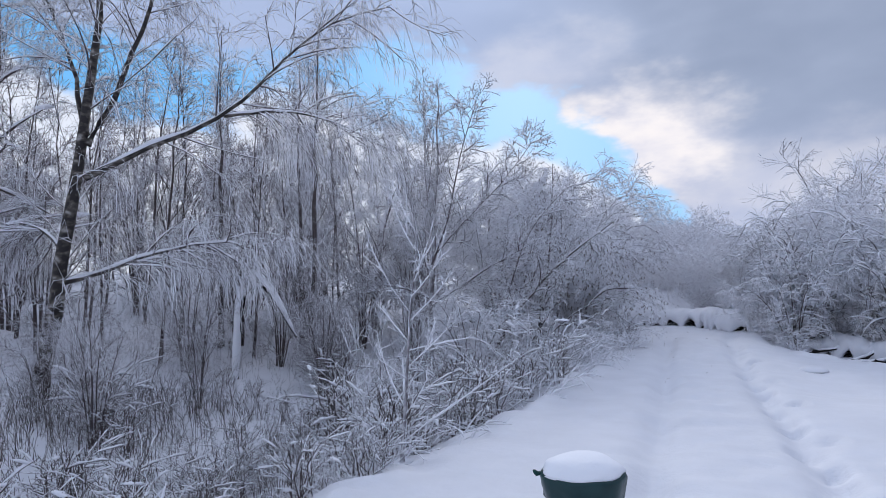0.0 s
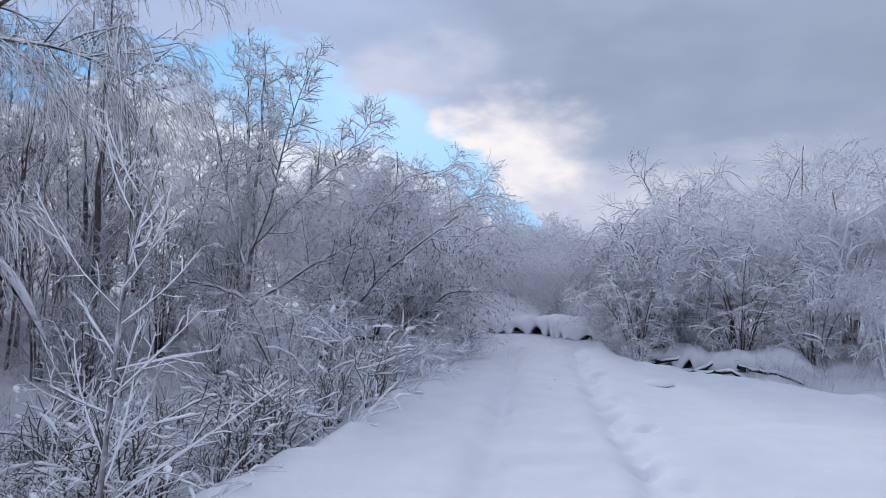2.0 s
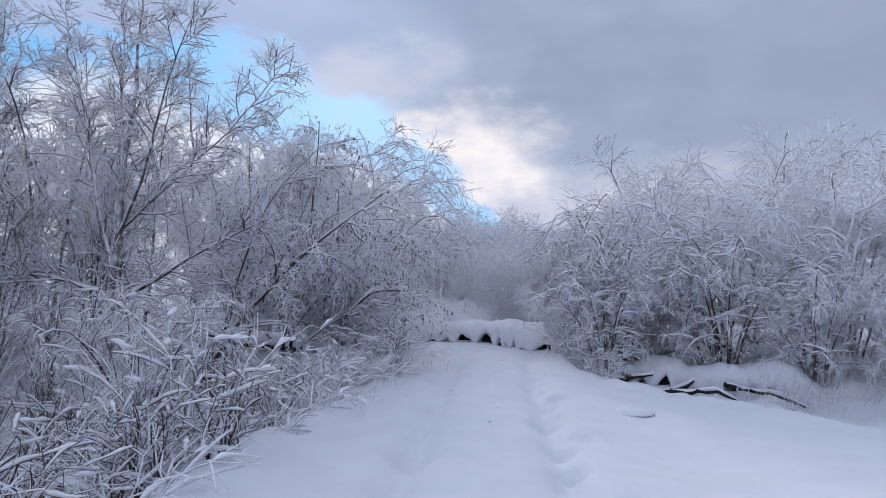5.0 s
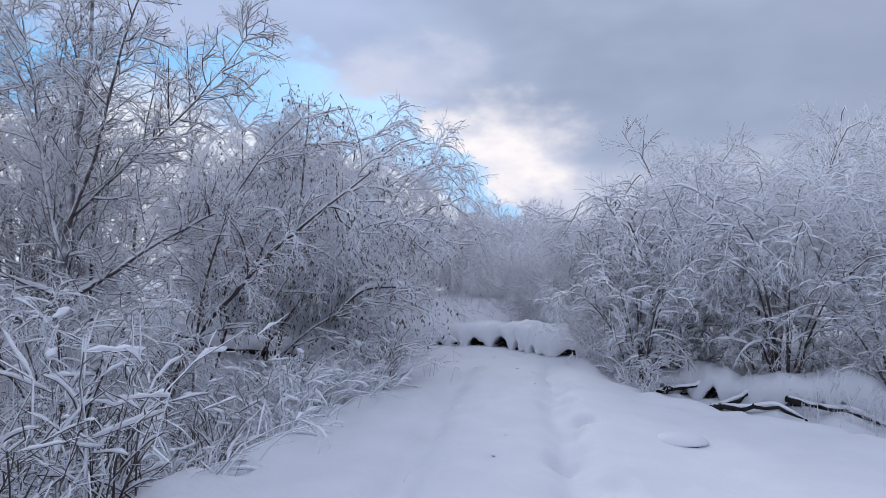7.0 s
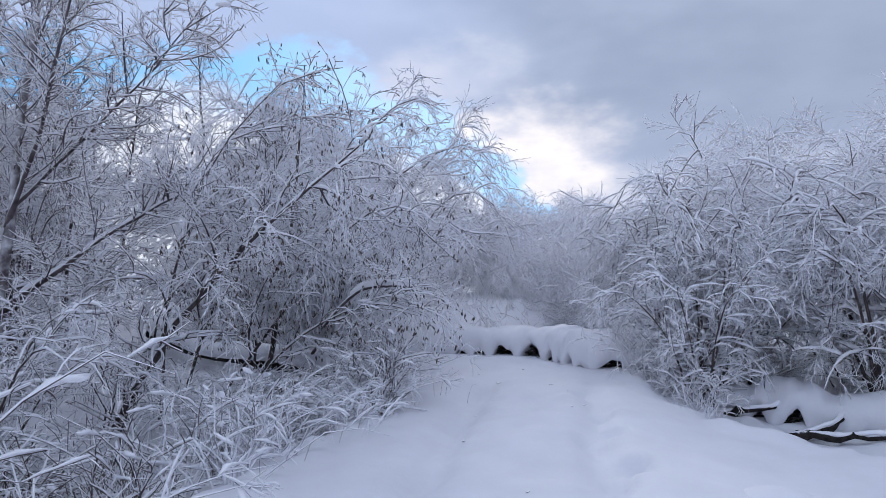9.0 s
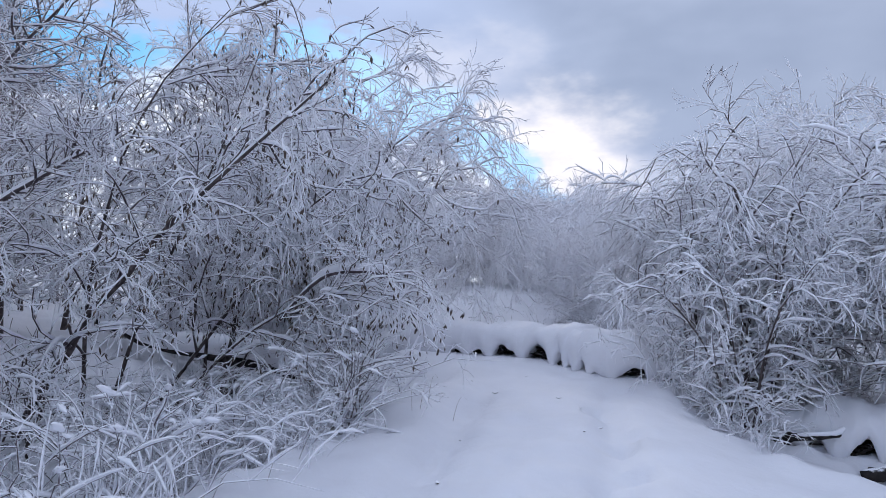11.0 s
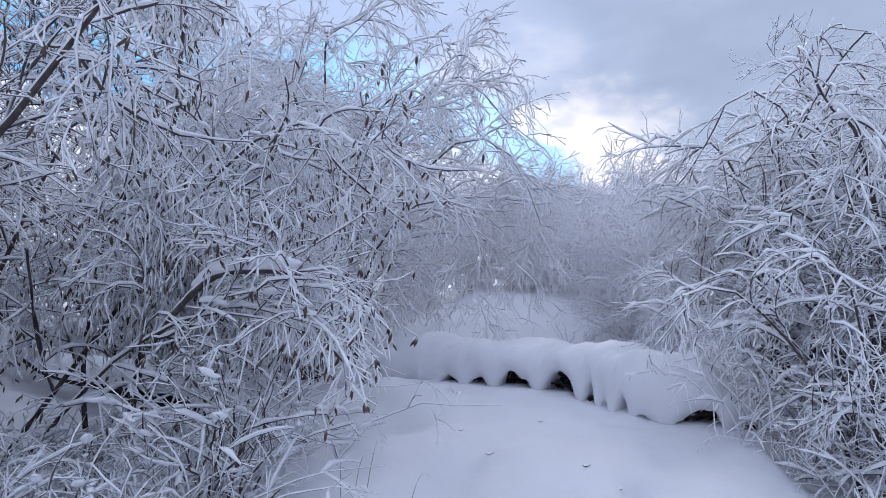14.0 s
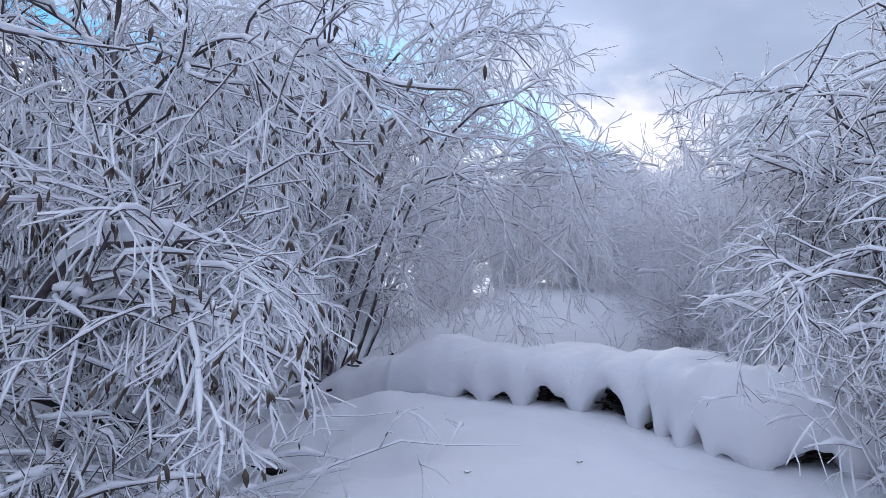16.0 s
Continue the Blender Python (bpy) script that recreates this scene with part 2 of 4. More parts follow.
def ground(x, y):
    x, y = np.asarray(x, float), np.asarray(y, float)
    z = np.interp(y, [12, 14, 16, 18, 20, 22, 34, 60], [0, 0.09, 0.2, 0.33, 0.5, 0.6, 1.5, 2.2])
    z = z + 0.45 * smooth(y, 22, 29) * np.exp(-(((x + 1.4) / 6.0) ** 2)) * smooth(y, 120, 40)
    out_l = left_edge(y) - x + 0.7 * soft_noise(x * 0.3, y, 0.9, 12)
    out_r = x - right_edge(y)
    z = z - 0.78 * smooth(out_l, -0.1, 1.7) * (1 - 0.5 * smooth(y, 13, 18)) + 0.5 * smooth(out_l, 2.6, 6) + 1.9 * smooth(out_l, 5, 24)
    z = z - 0.5 * smooth(out_r, -0.3, 1.6) + 0.5 * smooth(out_r, 2, 6) + 1.0 * smooth(out_r, 6, 24)
    z = z - 0.09 * smooth(x, 0.8, 3.2) * smooth(y, 14, 17)
    z = z - 0.13 * smooth(x, 1.4, 2.6) * smooth(y, 9, 12) * smooth(y, 19, 16)
    on = smooth(-out_l, -0.3, 0.6) * smooth(-out_r, -0.3, 0.6)
    z = z + 0.05 * soft_noise(x, y, 0.5, 1) + 0.03 * soft_noise(x, y, 1.7, 2) + 0.012 * soft_noise(x, y, 5, 3)
    worn = on * np.exp(-(((x - 0.45) / 1.15) ** 4)) * smooth(y, 21, 19)
    z = z + worn * (0.06 * soft_noise(x, y, 3.1, 6) + 0.055 * soft_noise(x, y, 6.5, 7) * smooth(soft_noise(x, y, 0.6, 10), -0.1, 0.25))
    z = z + (1 - on) * (0.22 * soft_noise(x, y, 0.8, 4) + 0.20 * soft_noise(x, y, 2.2, 5) + 0.13 * soft_noise(x, y, 4.3, 13))
    # two wheel tracks, half filled with new snow
    for c, w, deep in ((-0.28, 0.19, 0.19), (1.15, 0.16, 0.16)):
        line = c + 0.12 * soft_noise(y * 0 + 3, y, 0.25, 8)
        z = z - deep * np.exp(-(((x - line) / w) ** 2)) * smooth(y, 19.5, 17) * (0.7 + 0.6 * soft_noise(x, y, 1.2, 9))
    # drifted footprints beside the right-hand track
    for k in range(26):
        fy = 3.4 + 0.56 * k + 0.12 * math.sin(k * 3.1)
        fx = 1.24 + 0.10 * (-1) ** k + 0.12 * math.sin(k * 1.7)
        if fy > 17.6:
            break
        z = z - (0.085 + 0.035 * math.sin(k * 2.3)) * np.exp(-((((x - fx) / 0.12) ** 2 + ((y - fy) / 0.18) ** 2) ** 2))
        z = z + 0.028 * np.exp(-(((x - fx - 0.16) / 0.09) ** 2 + ((y - fy - 0.08) / 0.12) ** 2))
    return z


def gz(x, y):
    return float(ground(np.array([x]), np.array([y]))[0])


def raw_mesh(name, verts, quads, mat, smooth_shade=True):
    me = bpy.data.meshes.new(name)
    me.vertices.add(len(verts))
    me.vertices.foreach_set("co", np.ascontiguousarray(verts, np.float32).ravel())
    me.loops.add(quads.size)
    me.loops.foreach_set("vertex_index", np.ascontiguousarray(quads, np.int32).ravel())
    k = quads.shape[1]
    me.polygons.add(len(quads))
    me.polygons.foreach_set("loop_start", np.arange(0, quads.size, k, dtype=np.int32))
    me.polygons.foreach_set("loop_total", np.full(len(quads), k, np.int32))
    me.update(calc_edges=True)
    me.materials.append(mat)
    if smooth_shade:
        me.polygons.foreach_set("use_smooth", np.ones(len(quads), bool))
    return me


def axis(lo, hi, step, far):
    mid = np.arange(lo, hi, step)
    grow = step * np.cumsum(1.22 ** np.arange(1, 45))
    grow = grow[grow < far]
    return np.concatenate([lo - grow[::-1], mid, hi + grow])


gx, gy = np.meshgrid(axis(-5.2, 5.8, 0.08, 2500), axis(3.0, 21.0, 0.08, 2500))
gq = np.arange(gx.size).reshape(gx.shape)
gv = np.stack([gx, gy, ground(gx, gy)], -1).reshape(-1, 3)
quads = np.stack([gq[:-1, :-1], gq[:-1, 1:], gq[1:, 1:], gq[1:, :-1]], -1).reshape(-1, 4)
tagged(new("ground", raw_mesh("ground", gv, quads, SNOW)), "deep fresh snow over a track with half-filled wheel ruts and footprints", "snow ground", kind="structure")


# ---- growing things ----
def unit(v):
    return v / np.maximum(np.linalg.norm(v, axis=-1, keepdims=True), 1e-9)


def tubes(paths, radii, sides):
    """Vertices and quads of round tubes along paths (n, p, 3) with radii (n, p)."""
    n, p, _ = paths.shape
    tang = unit(np.gradient(paths, axis=1))
    ref = np.where(np.abs(tang[..., 2:3]) < 0.9, np.array([0, 0, 1.0]), np.array([1.0, 0, 0]))
    a = unit(np.cross(tang, ref))
    b = np.cross(tang, a)
    ang = np.arange(sides) * 2 * np.pi / sides
    ring = np.cos(ang)[:, None] * a[:, :, None, :] + np.sin(ang)[:, None] * b[:, :, None, :]
    verts = (paths[:, :, None, :] + radii[:, :, None, None] * ring).reshape(-1, 3)
    base = (np.arange(n) * p * sides)[:, None, None] + (np.arange(p - 1) * sides)[None, :, None]
    k = np.arange(sides)[None, None, :]
    k1 = (k + 1) % sides
    quads = np.stack([base + k, base + k1, base + sides + k1, base + sides + k], -1).reshape(-1, 4)
    return verts, quads


def joined(pieces):
    verts, quads, at = [], [], 0
    for v, q in pieces:
        verts.append(v)
        quads.append(q + at)
        at += len(v)
    return np.concatenate(verts), np.concatenate(quads)


def part(name, data, mat, parent, label=""):
    """One mesh object under a thing or a part, from (vertices, quads) or a bmesh."""
    if isinstance(data, tuple):
        me = raw_mesh(name, data[0], data[1], mat)
    else:
        me = bpy.data.meshes.new(name)
        data.to_mesh(me)
        data.free()
        me.materials.append(mat)
        for f in me.polygons:
            f.use_smooth = True
    ob = new(name, me)
    ob.parent = parent
    return tagged(ob, label)


def along(paths, t):
    """Points and directions at the fractions t (n, c) of paths (n, p, 3)."""
    n, p, _ = paths.shape
    u = np.clip(t, 0, 0.999) * (p - 1)
    i = u.astype(int)
    f = (u - i)[..., None]
    rows = np.arange(n)[:, None]
    p0, p1 = paths[rows, i], paths[rows, i + 1]
    return p0 + f * (p1 - p0), unit(p1 - p0)


def sprout(rng, paths, radii, count, span, length, spread, pull, wild, pts, thick, tip, fall=0.55):
    """Side shoots of all paths at once. span: where on the parent; spread: degrees off its direction; pull: upward (+) or
    drooping (-) bend; wild: crookedness; fall: how much shorter shoots are near the parent's tip."""
    n = len(paths)
    t = span[0] + (span[1] - span[0]) * (np.arange(count)[None, :] + rng.random((n, count))) / count
    start, way = along(paths, t)
    r_at = np.take_along_axis(radii, np.minimum((t * (radii.shape[1] - 1)).astype(int), radii.shape[1] - 1), 1)
    start, way, t, r_at = start.reshape(-1, 3), way.reshape(-1, 3), t.ravel(), r_at.ravel()
    m = len(start)
    side = unit(np.cross(way, rng.normal(size=(m, 3))))
    off = np.radians(spread * (0.65 + 0.7 * rng.random(m)))[:, None]
    d = unit(np.cos(off) * way + np.sin(off) * side)
    size = length * (0.55 + 0.9 * rng.random(m)) * (1 - fall * t)
    out = np.empty((m, pts, 3))
    out[:, 0] = start
    bend = wild * rng.normal(size=(m, 3)) * 0.9
    for k in range(1, pts):
        out[:, k] = out[:, k - 1] + d * (size / (pts - 1))[:, None]
        d = unit(d + bend + 0.45 * wild * rng.normal(size=(m, 3)) + np.array([0, 0, pull / (pts - 1)]))
    out[..., 2] = np.maximum(out[..., 2], 0.03)
    r0 = np.minimum(thick * (0.7 + 0.6 * rng.random(m)), r_at * 0.8 + 0.001)
    rad = r0[:, None] + (np.minimum(tip, r0)[:, None] - r0[:, None]) * np.linspace(0, 1, pts)[None, :]
    rad = rad * (0.6 + 0.8 * rng.random(rad.shape))
    return out, rad


def snow_ridges(rng, paths, radii, gain, sides=5, least=0.004):
    """Snow lying along the flatter stretches of branches."""
    tang = unit(np.gradient(paths, axis=1))
    flat = np.clip((0.93 - np.abs(tang[..., 2])) / 0.5, 0, 1)
    lump = 0.45 + 1.1 * rng.random(radii.shape)
    r = (radii * gain + least) * flat * lump
    r[:, 0] *= 0.3
    r[:, -1] *= 0.3
    up = paths + np.array([0, 0, 1.0]) * (radii * 0.55 + r * 0.55)[..., None]
    return tubes(up, np.maximum(r, 0.0004), sides)


def line(points, count):
    """A crooked smooth path through a few points."""
    pts = np.array(points, float)
    s = np.concatenate([[0], np.cumsum(np.linalg.norm(np.diff(pts, axis=0), axis=1))])
    u = np.linspace(0, s[-1], count)
    out = np.stack([np.interp(u, s, pts[:, k]) for k in range(3)], -1)
    for _ in range(2):
        out[1:-1] = 0.5 * out[1:-1] + 0.25 * (out[:-2] + out[2:])
    return out


def pods(rng, paths, count, size=0.03):
    """Dry hanging seed pods at shoots' ends: slim four-sided spindles."""
    pick = rng.integers(0, len(paths), count)
    top = paths[pick, -1]
    h = size * (0.6 + 0.8 * rng.random(count))
    way = unit(np.stack([rng.normal(size=count) * 0.35, rng.normal(size=count) * 0.35, -np.ones(count)], -1))
    p = top[:, None, :] + way[:, None, :] * h[:, None, None] * np.array([0, 0.35, 0.75, 1.1])[None, :, None]
    r = h[:, None] * np.array([0.03, 0.16, 0.13, 0.02])[None, :]
    return tubes(p, r, 4)


def snow_lumps(rng, paths, count, size):
    """Pads of snow caught in forks: flattened rounded lumps."""
    pick = rng.integers(0, len(paths), count)
    k = rng.integers(1, paths.shape[1], count)
    c = paths[pick, k]
    way = paths[pick, k] - paths[pick, k - 1]
    way[:, 2] *= 0.3
    way = unit(way + rng.normal(size=way.shape) * 1e-3)
    r = size * (0.5 + 0.9 * rng.random(count))
    f = np.array([-2.1, -1.5, -0.5, 0.6, 1.5, 2.2])
    p = c[:, None, :] + way[:, None, :] * f[None, :, None] * r[:, None, None] + np.array([0, 0, 0.45]) * r[:, None, None]
    p = p + rng.normal(size=p.shape) * 0.12 * r[:, None, None]
    w = r[:, None] * np.array([0.12, 0.55, 0.85, 0.8, 0.5, 0.1])[None, :] * (0.8 + 0.4 * rng.random((count, 6)))
    v, q = tubes(p, w, 6)
    mid = np.repeat(c + np.array([0, 0, 0.2]) * r[:, None], 36, 0)
    v[:, 2] = mid[:, 2] + (v[:, 2] - mid[:, 2]) * 0.55
    return v + rng.normal(size=v.shape) * np.repeat(r, 36)[:, None] * 0.07, q


def tree(name, stems, radii, spec, seed, label, category="tree", mats=None, group="", names=None, lumps=0, lump=0.07, fine=False):
    """A tree from its stems (local points) by levels of shoots. spec: rows of sprout's arguments; rows marked twig make the crown.
    fine: the stems are too slight to be parts and go with the shoots."""
    rng = np.random.default_rng(seed)
    trunk_mat, limb_mat, twig_mat = mats or (BARK, LIMB, TWIG)
    root = tagged(new(name), label, category, group)
    pts = 6 if fine else 12
    paths = np.array([line(s, pts) for s in stems])
    jit = rng.normal(size=paths.shape) * (0.03 if fine else 0.3) * (1 if fine else np.array(radii)[:, None, None])
    jit[:, 0] = 0
    paths = paths + jit
    rad = np.array(radii)[:, None] * np.linspace(1.0, 0.16, pts)[None, :]
    rad[:, 0] *= 1.25
    limbs, twigs, ridges = [], [], [] if fine else [snow_ridges(rng, paths, rad, 0.75, 6, 0.008)]
    if fine:
        twigs.append(tubes(paths, rad, 4))
    else:
        for k, (p, r) in enumerate(zip(paths, rad)):
            part(names[k] if names else "stem" if len(stems) > 1 else "trunk", tubes(p[None], r[None], 8), trunk_mat, root)
    levels = [(paths, rad)]
    for row in spec:
        src = levels[row.get("of", -1)]
        p, r = sprout(rng, *src, row["count"], row.get("span", (0.3, 1.0)), row["length"], row.get("spread", 50), row.get("pull", 0.2),
                      row.get("wild", 0.12), row.get("pts", 5), row["thick"], row.get("tip", 0.003), row.get("fall", 0.55))
        if row.get("floor"):
            hold = (p[..., 2].min(1) > row["floor"]) | (rng.random(len(p)) < 0.1)
            p, r = p[hold], r[hold]
        (twigs if row.get("twig") else limbs).append(tubes(p, r, row.get("sides", 4)))
        if row.get("snow"):
            ridges.append(snow_ridges(rng, p, r, row["snow"], 3 if fine else 4, row.get("least", 0.003)))
        levels.append((p, r))
        if row.get("pods"):
            tagged(part("pod_cluster", pods(rng, p, row["pods"], row.get("pod", 0.035)), POD, root, "dry brown hanging seed pods"), kind="stuff")
    if lumps:
        ridges.append(snow_lumps(rng, levels[1][0], lumps, lump))
    if limbs:
        tagged(part("limb_tangle", joined(limbs), limb_mat, root, "rime-coated tangle of side limbs"), kind="stuff")
    tagged(part("crown", joined(twigs), twig_mat, root, "fine twigs coated with white rime"), kind="stuff")
    tagged(part("snow_load", joined(ridges), SNOW_LOAD, root, "snow lying along the branches"), kind="stuff")
    return root


def stems_fan(rng, count, height, spread, lean=(0, 0), base=0.25, arch=0.12):
    """Several stems that rise from one root and arch outwards."""
    out = []
    for k in range(count):
        a = 2 * math.pi * (k + rng.random()) / count
        h = height * (0.7 + 0.4 * rng.random())
        s = spread * (0.5 + 0.7 * rng.random())
        c, w = math.cos(a), math.sin(a)
        out.append([(c * base * rng.random(), w * base * rng.random(), -0.2), (c * s * 0.25 + lean[0] * 0.1, w * s * 0.25 + lean[1] * 0.1, h * 0.42),
                    (c * s * 0.6 + lean[0] * 0.5, w * s * 0.6 + lean[1] * 0.5, h * 0.83), (c * s * 0.95 + lean[0], w * s * 0.95 + lean[1], h),
                    (c * s * 1.3 + lean[0] * 1.2, w * s * 1.3 + lean[1] * 1.2, h * (1 - arch))])
    return out


def put(ob, x, y, turn=0.0, size=1.0, sink=0.0, tilt=0.0):
    """Stands a thing on the snow."""
    ob.matrix_world = Matrix.LocRotScale((x, y, gz(x, y) - sink), Euler((radians(tilt), 0, radians(turn))), (size, size, size))
    return ob


def again(ob, x, y, turn, size=1.0, sink=0.0, tilt=0.0):
    c = copy_thing(ob, Matrix())
    return put(c, x, y, turn, size, sink, tilt)


fan = np.random.default_rng(11)
DOME = [
    dict(count=7, span=(0.2, 0.97), length=1.6, spread=42, pull=-0.4, wild=0.12, pts=8, thick=0.018, tip=0.007, sides=4, snow=1.2),
    dict(count=6, span=(0.15, 1.0), length=0.95, spread=48, pull=-0.8, wild=0.16, pts=6, thick=0.0105, tip=0.006, sides=3, snow=1.2),
    dict(count=5, span=(0.1, 1.0), length=0.46, spread=48, pull=-1.2, wild=0.18, pts=4, thick=0.0095, tip=0.0065, sides=3, twig=True),
    dict(count=3, span=(0.2, 1.0), length=0.21, spread=34, pull=-1.3, wild=0.16, pts=2, thick=0.0085, tip=0.0055, sides=3, twig=True),
]
BUSH = [
    dict(count=8, span=(0.04, 0.97), length=1.25, spread=50, pull=-0.5, wild=0.12, pts=8, thick=0.015, tip=0.007, sides=4, snow=1.9, floor=0.25),
    dict(count=6, span=(0.1, 1.0), length=0.75, spread=54, pull=-1.1, wild=0.16, pts=6, thick=0.0105, tip=0.006, sides=3, snow=1.8, floor=0.35),
    dict(count=4, span=(0.1, 1.0), length=0.36, spread=52, pull=-1.4, wild=0.2, pts=4, thick=0.009, tip=0.006, sides=3, twig=True, floor=0.32),
    dict(count=2, span=(0.2, 1.0), length=0.18, spread=34, pull=-1.2, wild=0.16, pts=2, thick=0.0085, tip=0.0055, sides=3, twig=True),
]
THICKET = [
    dict(count=7, span=(0.08, 0.97), length=1.7, spread=42, pull=0.1, wild=0.12, pts=4, thick=0.02, tip=0.008, sides=3, snow=0.9),
    dict(count=6, span=(0.1, 1.0), length=0.85, spread=46, pull=-0.3, wild=0.14, pts=3, thick=0.013, tip=0.008, sides=3, twig=True),
    dict(count=4, span=(0.1, 1.0), length=0.46, spread=46, pull=-0.5, wild=0.14, pts=2, thick=0.013, tip=0.008, sides=3, twig=True),
]
SLIM = [
    dict(count=28, span=(0.2, 1.0), length=1.8, spread=42, pull=0.3, wild=0.09, pts=5, thick=0.014, tip=0.006, sides=3, fall=0.7, snow=0.8),
    dict(count=7, span=(0.12, 1.0), length=0.6, spread=42, pull=0.0, wild=0.12, pts=3, thick=0.009, tip=0.006, sides=3, twig=True),
    dict(count=4, span=(0.15, 1.0), length=0.28, spread=40, pull=-0.3, wild=0.12, pts=2, thick=0.0085, tip=0.006, sides=3, twig=True),
]

# the tree leaning over the track from the bank, with the dark slanting stem
leaning = tree("willow_tree", [
    [(-1.6, -0.6, -0.2), (-0.55, -0.6, 1.45), (0.4, -0.6, 2.45), (0.95, -0.6, 2.9), (1.9, -0.9, 3.5)],
    [(-1.2, 0.3, -0.2), (-0.7, 0.4, 1.6), (0.0, 0.6, 3.2), (0.4, 0.7, 4.5)],
    [(-1.0, 0.5, -0.2), (0.1, 0.9, 1.5), (1.0, 1.0, 2.8), (1.9, 0.8, 3.2), (2.6, 0.5, 2.6)],
    [(-1.3, 0.2, -0.2), (-0.9, -0.3, 2.0), (-0.2, -0.5, 3.6), (0.7, -0.5, 4.4)],
    [(-0.9, 0.6, -0.2), (0.4, 0.4, 1.1), (1.5, 0.2, 1.7), (2.3, 0.1, 1.5)],
], [0.05, 0.026, 0.026, 0.026, 0.022], [dict(DOME[0], count=11, length=1.5, fall=0.75, floor=0.8), dict(DOME[1], wild=0.2, floor=0.8), dict(DOME[2], pts=4, wild=0.24, length=0.4, floor=0.7), dict(DOME[3], wild=0.2, pods=2400, pod=0.05)], 21,
    "rime-covered willow leaning over the track with dark slanting stem", mats=(BARK, LIMB, TWIG_WHITE), lumps=40, lump=0.04)
put(leaning, -3.25, 16.6)
stub = line([(0.95, 0.35, 1.35), (1.2, 0.3, 1.62), (1.5, 0.25, 1.86), (1.85, 0.2, 1.89), (2.2, 0.18, 1.87)], 14)
part("broken_limb", tubes(stub[None], np.linspace(0.024, 0.026, 14)[None], 8), LIMB, leaning, "dark broken limb")
part("snow_pad", tubes((stub[5:] + np.array([0, 0, 0.045]))[None], np.array([[0.02, 0.035, 0.05, 0.056, 0.05, 0.058, 0.052, 0.05, 0.02]]), 9), SNOW_LOAD, leaning, "thick pad of snow on the broken limb")

# the close bush whose drooping crown hangs beside the track
closest = tree("willow_tree", [
    [(-0.9, 0.3, -0.2), (-0.6, 0.3, 1.5), (-0.3, 0.2, 3.0), (-0.2, 0.2, 5.4)],
    [(-0.7, 0.1, -0.2), (0.0, -0.1, 1.4), (0.7, -0.3, 2.4), (1.3, -0.4, 2.5)],
    [(-0.6, 0.5, -0.2), (0.3, 0.7, 1.6), (0.9, 0.8, 2.7), (1.1, 0.6, 3.3)],
    [(-0.8, -0.2, -0.2), (-0.5, -0.6, 1.3), (0.0, -0.9, 2.3), (0.5, -1.1, 2.6)],
    [(-0.55, 0.3, 1.2), (0.1, 0.1, 1.55), (0.7, -0.2, 1.72), (1.3, -0.4, 1.6)],
], [0.05, 0.03, 0.035, 0.028, 0.035], [
    dict(DOME[0], count=13, length=1.35, pull=-0.9, wild=0.16, pts=10, thick=0.010, snow=1.4, floor=1.0),
    dict(DOME[1], count=7, length=0.8, pull=-2.0, wild=0.2, pts=8, thick=0.0078, tip=0.0052, snow=1.0, floor=0.85),
    dict(DOME[2], count=7, spread=38, pull=-3.2, length=0.44, pts=7, wild=0.2, thick=0.0072, tip=0.0055, sides=4, floor=0.65),
    dict(DOME[3], count=4, spread=28, length=0.17, pull=-3.0, pts=4, wild=0.2, thick=0.0062, tip=0.0048, sides=3, pods=2400, pod=0.06)], 22,
    "rime-covered willow with drooping twigs and hanging dry pods", mats=(BARK, TWIG_WHITE, TWIG_THICK), lumps=50, lump=0.04)
put(closest, -3.1, 18.3)

# round-crowned willows behind the fallen trunk
hanging = [[(0.3, -0.1, -0.2), (1.2, -0.3, 2.2), (2.1, -0.5, 3.3), (2.8, -0.6, 2.9), (3.1, -0.7, 1.8)],
           [(0.2, 0.3, -0.2), (1.0, 0.6, 2.0), (1.9, 0.8, 3.0), (2.6, 0.8, 2.7), (3.0, 0.7, 1.7)],
           [(0.3, -0.3, -0.2), (1.1, -0.8, 1.7), (1.8, -1.0, 2.4), (2.3, -1.1, 2.1), (2.6, -1.2, 1.3)]]
dome = tree("willow_tree", stems_fan(fan, 9, 4.7, 1.8, (0.4, -0.3), arch=0.24) + hanging, [0.03 + 0.02 * fan.random() for _ in range(9)] + [0.03, 0.028, 0.026],
            [dict(DOME[0], count=9, span=(0.16, 0.97), pull=-0.5), dict(DOME[1], pull=-1.0), dict(DOME[2], pull=-1.6, length=0.5, pts=4), dict(DOME[3], pull=-1.2)], 23,
            "round-crowned rime-white willow with many dark stems", mats=(LIMB, TWIG_WHITE, TWIG_THICK), lumps=60, lump=0.045, group="willows by the track")
put(dome, -3.7, 22.4, 0, 1.17)
for x, y, a, s in ((-6.6, 23.2, 130, 1.32), (5.6, 20.3, 200, 0.92), (8.3, 20.2, 300, 0.95)):
    again(dome, x, y, a, s, 0.1)

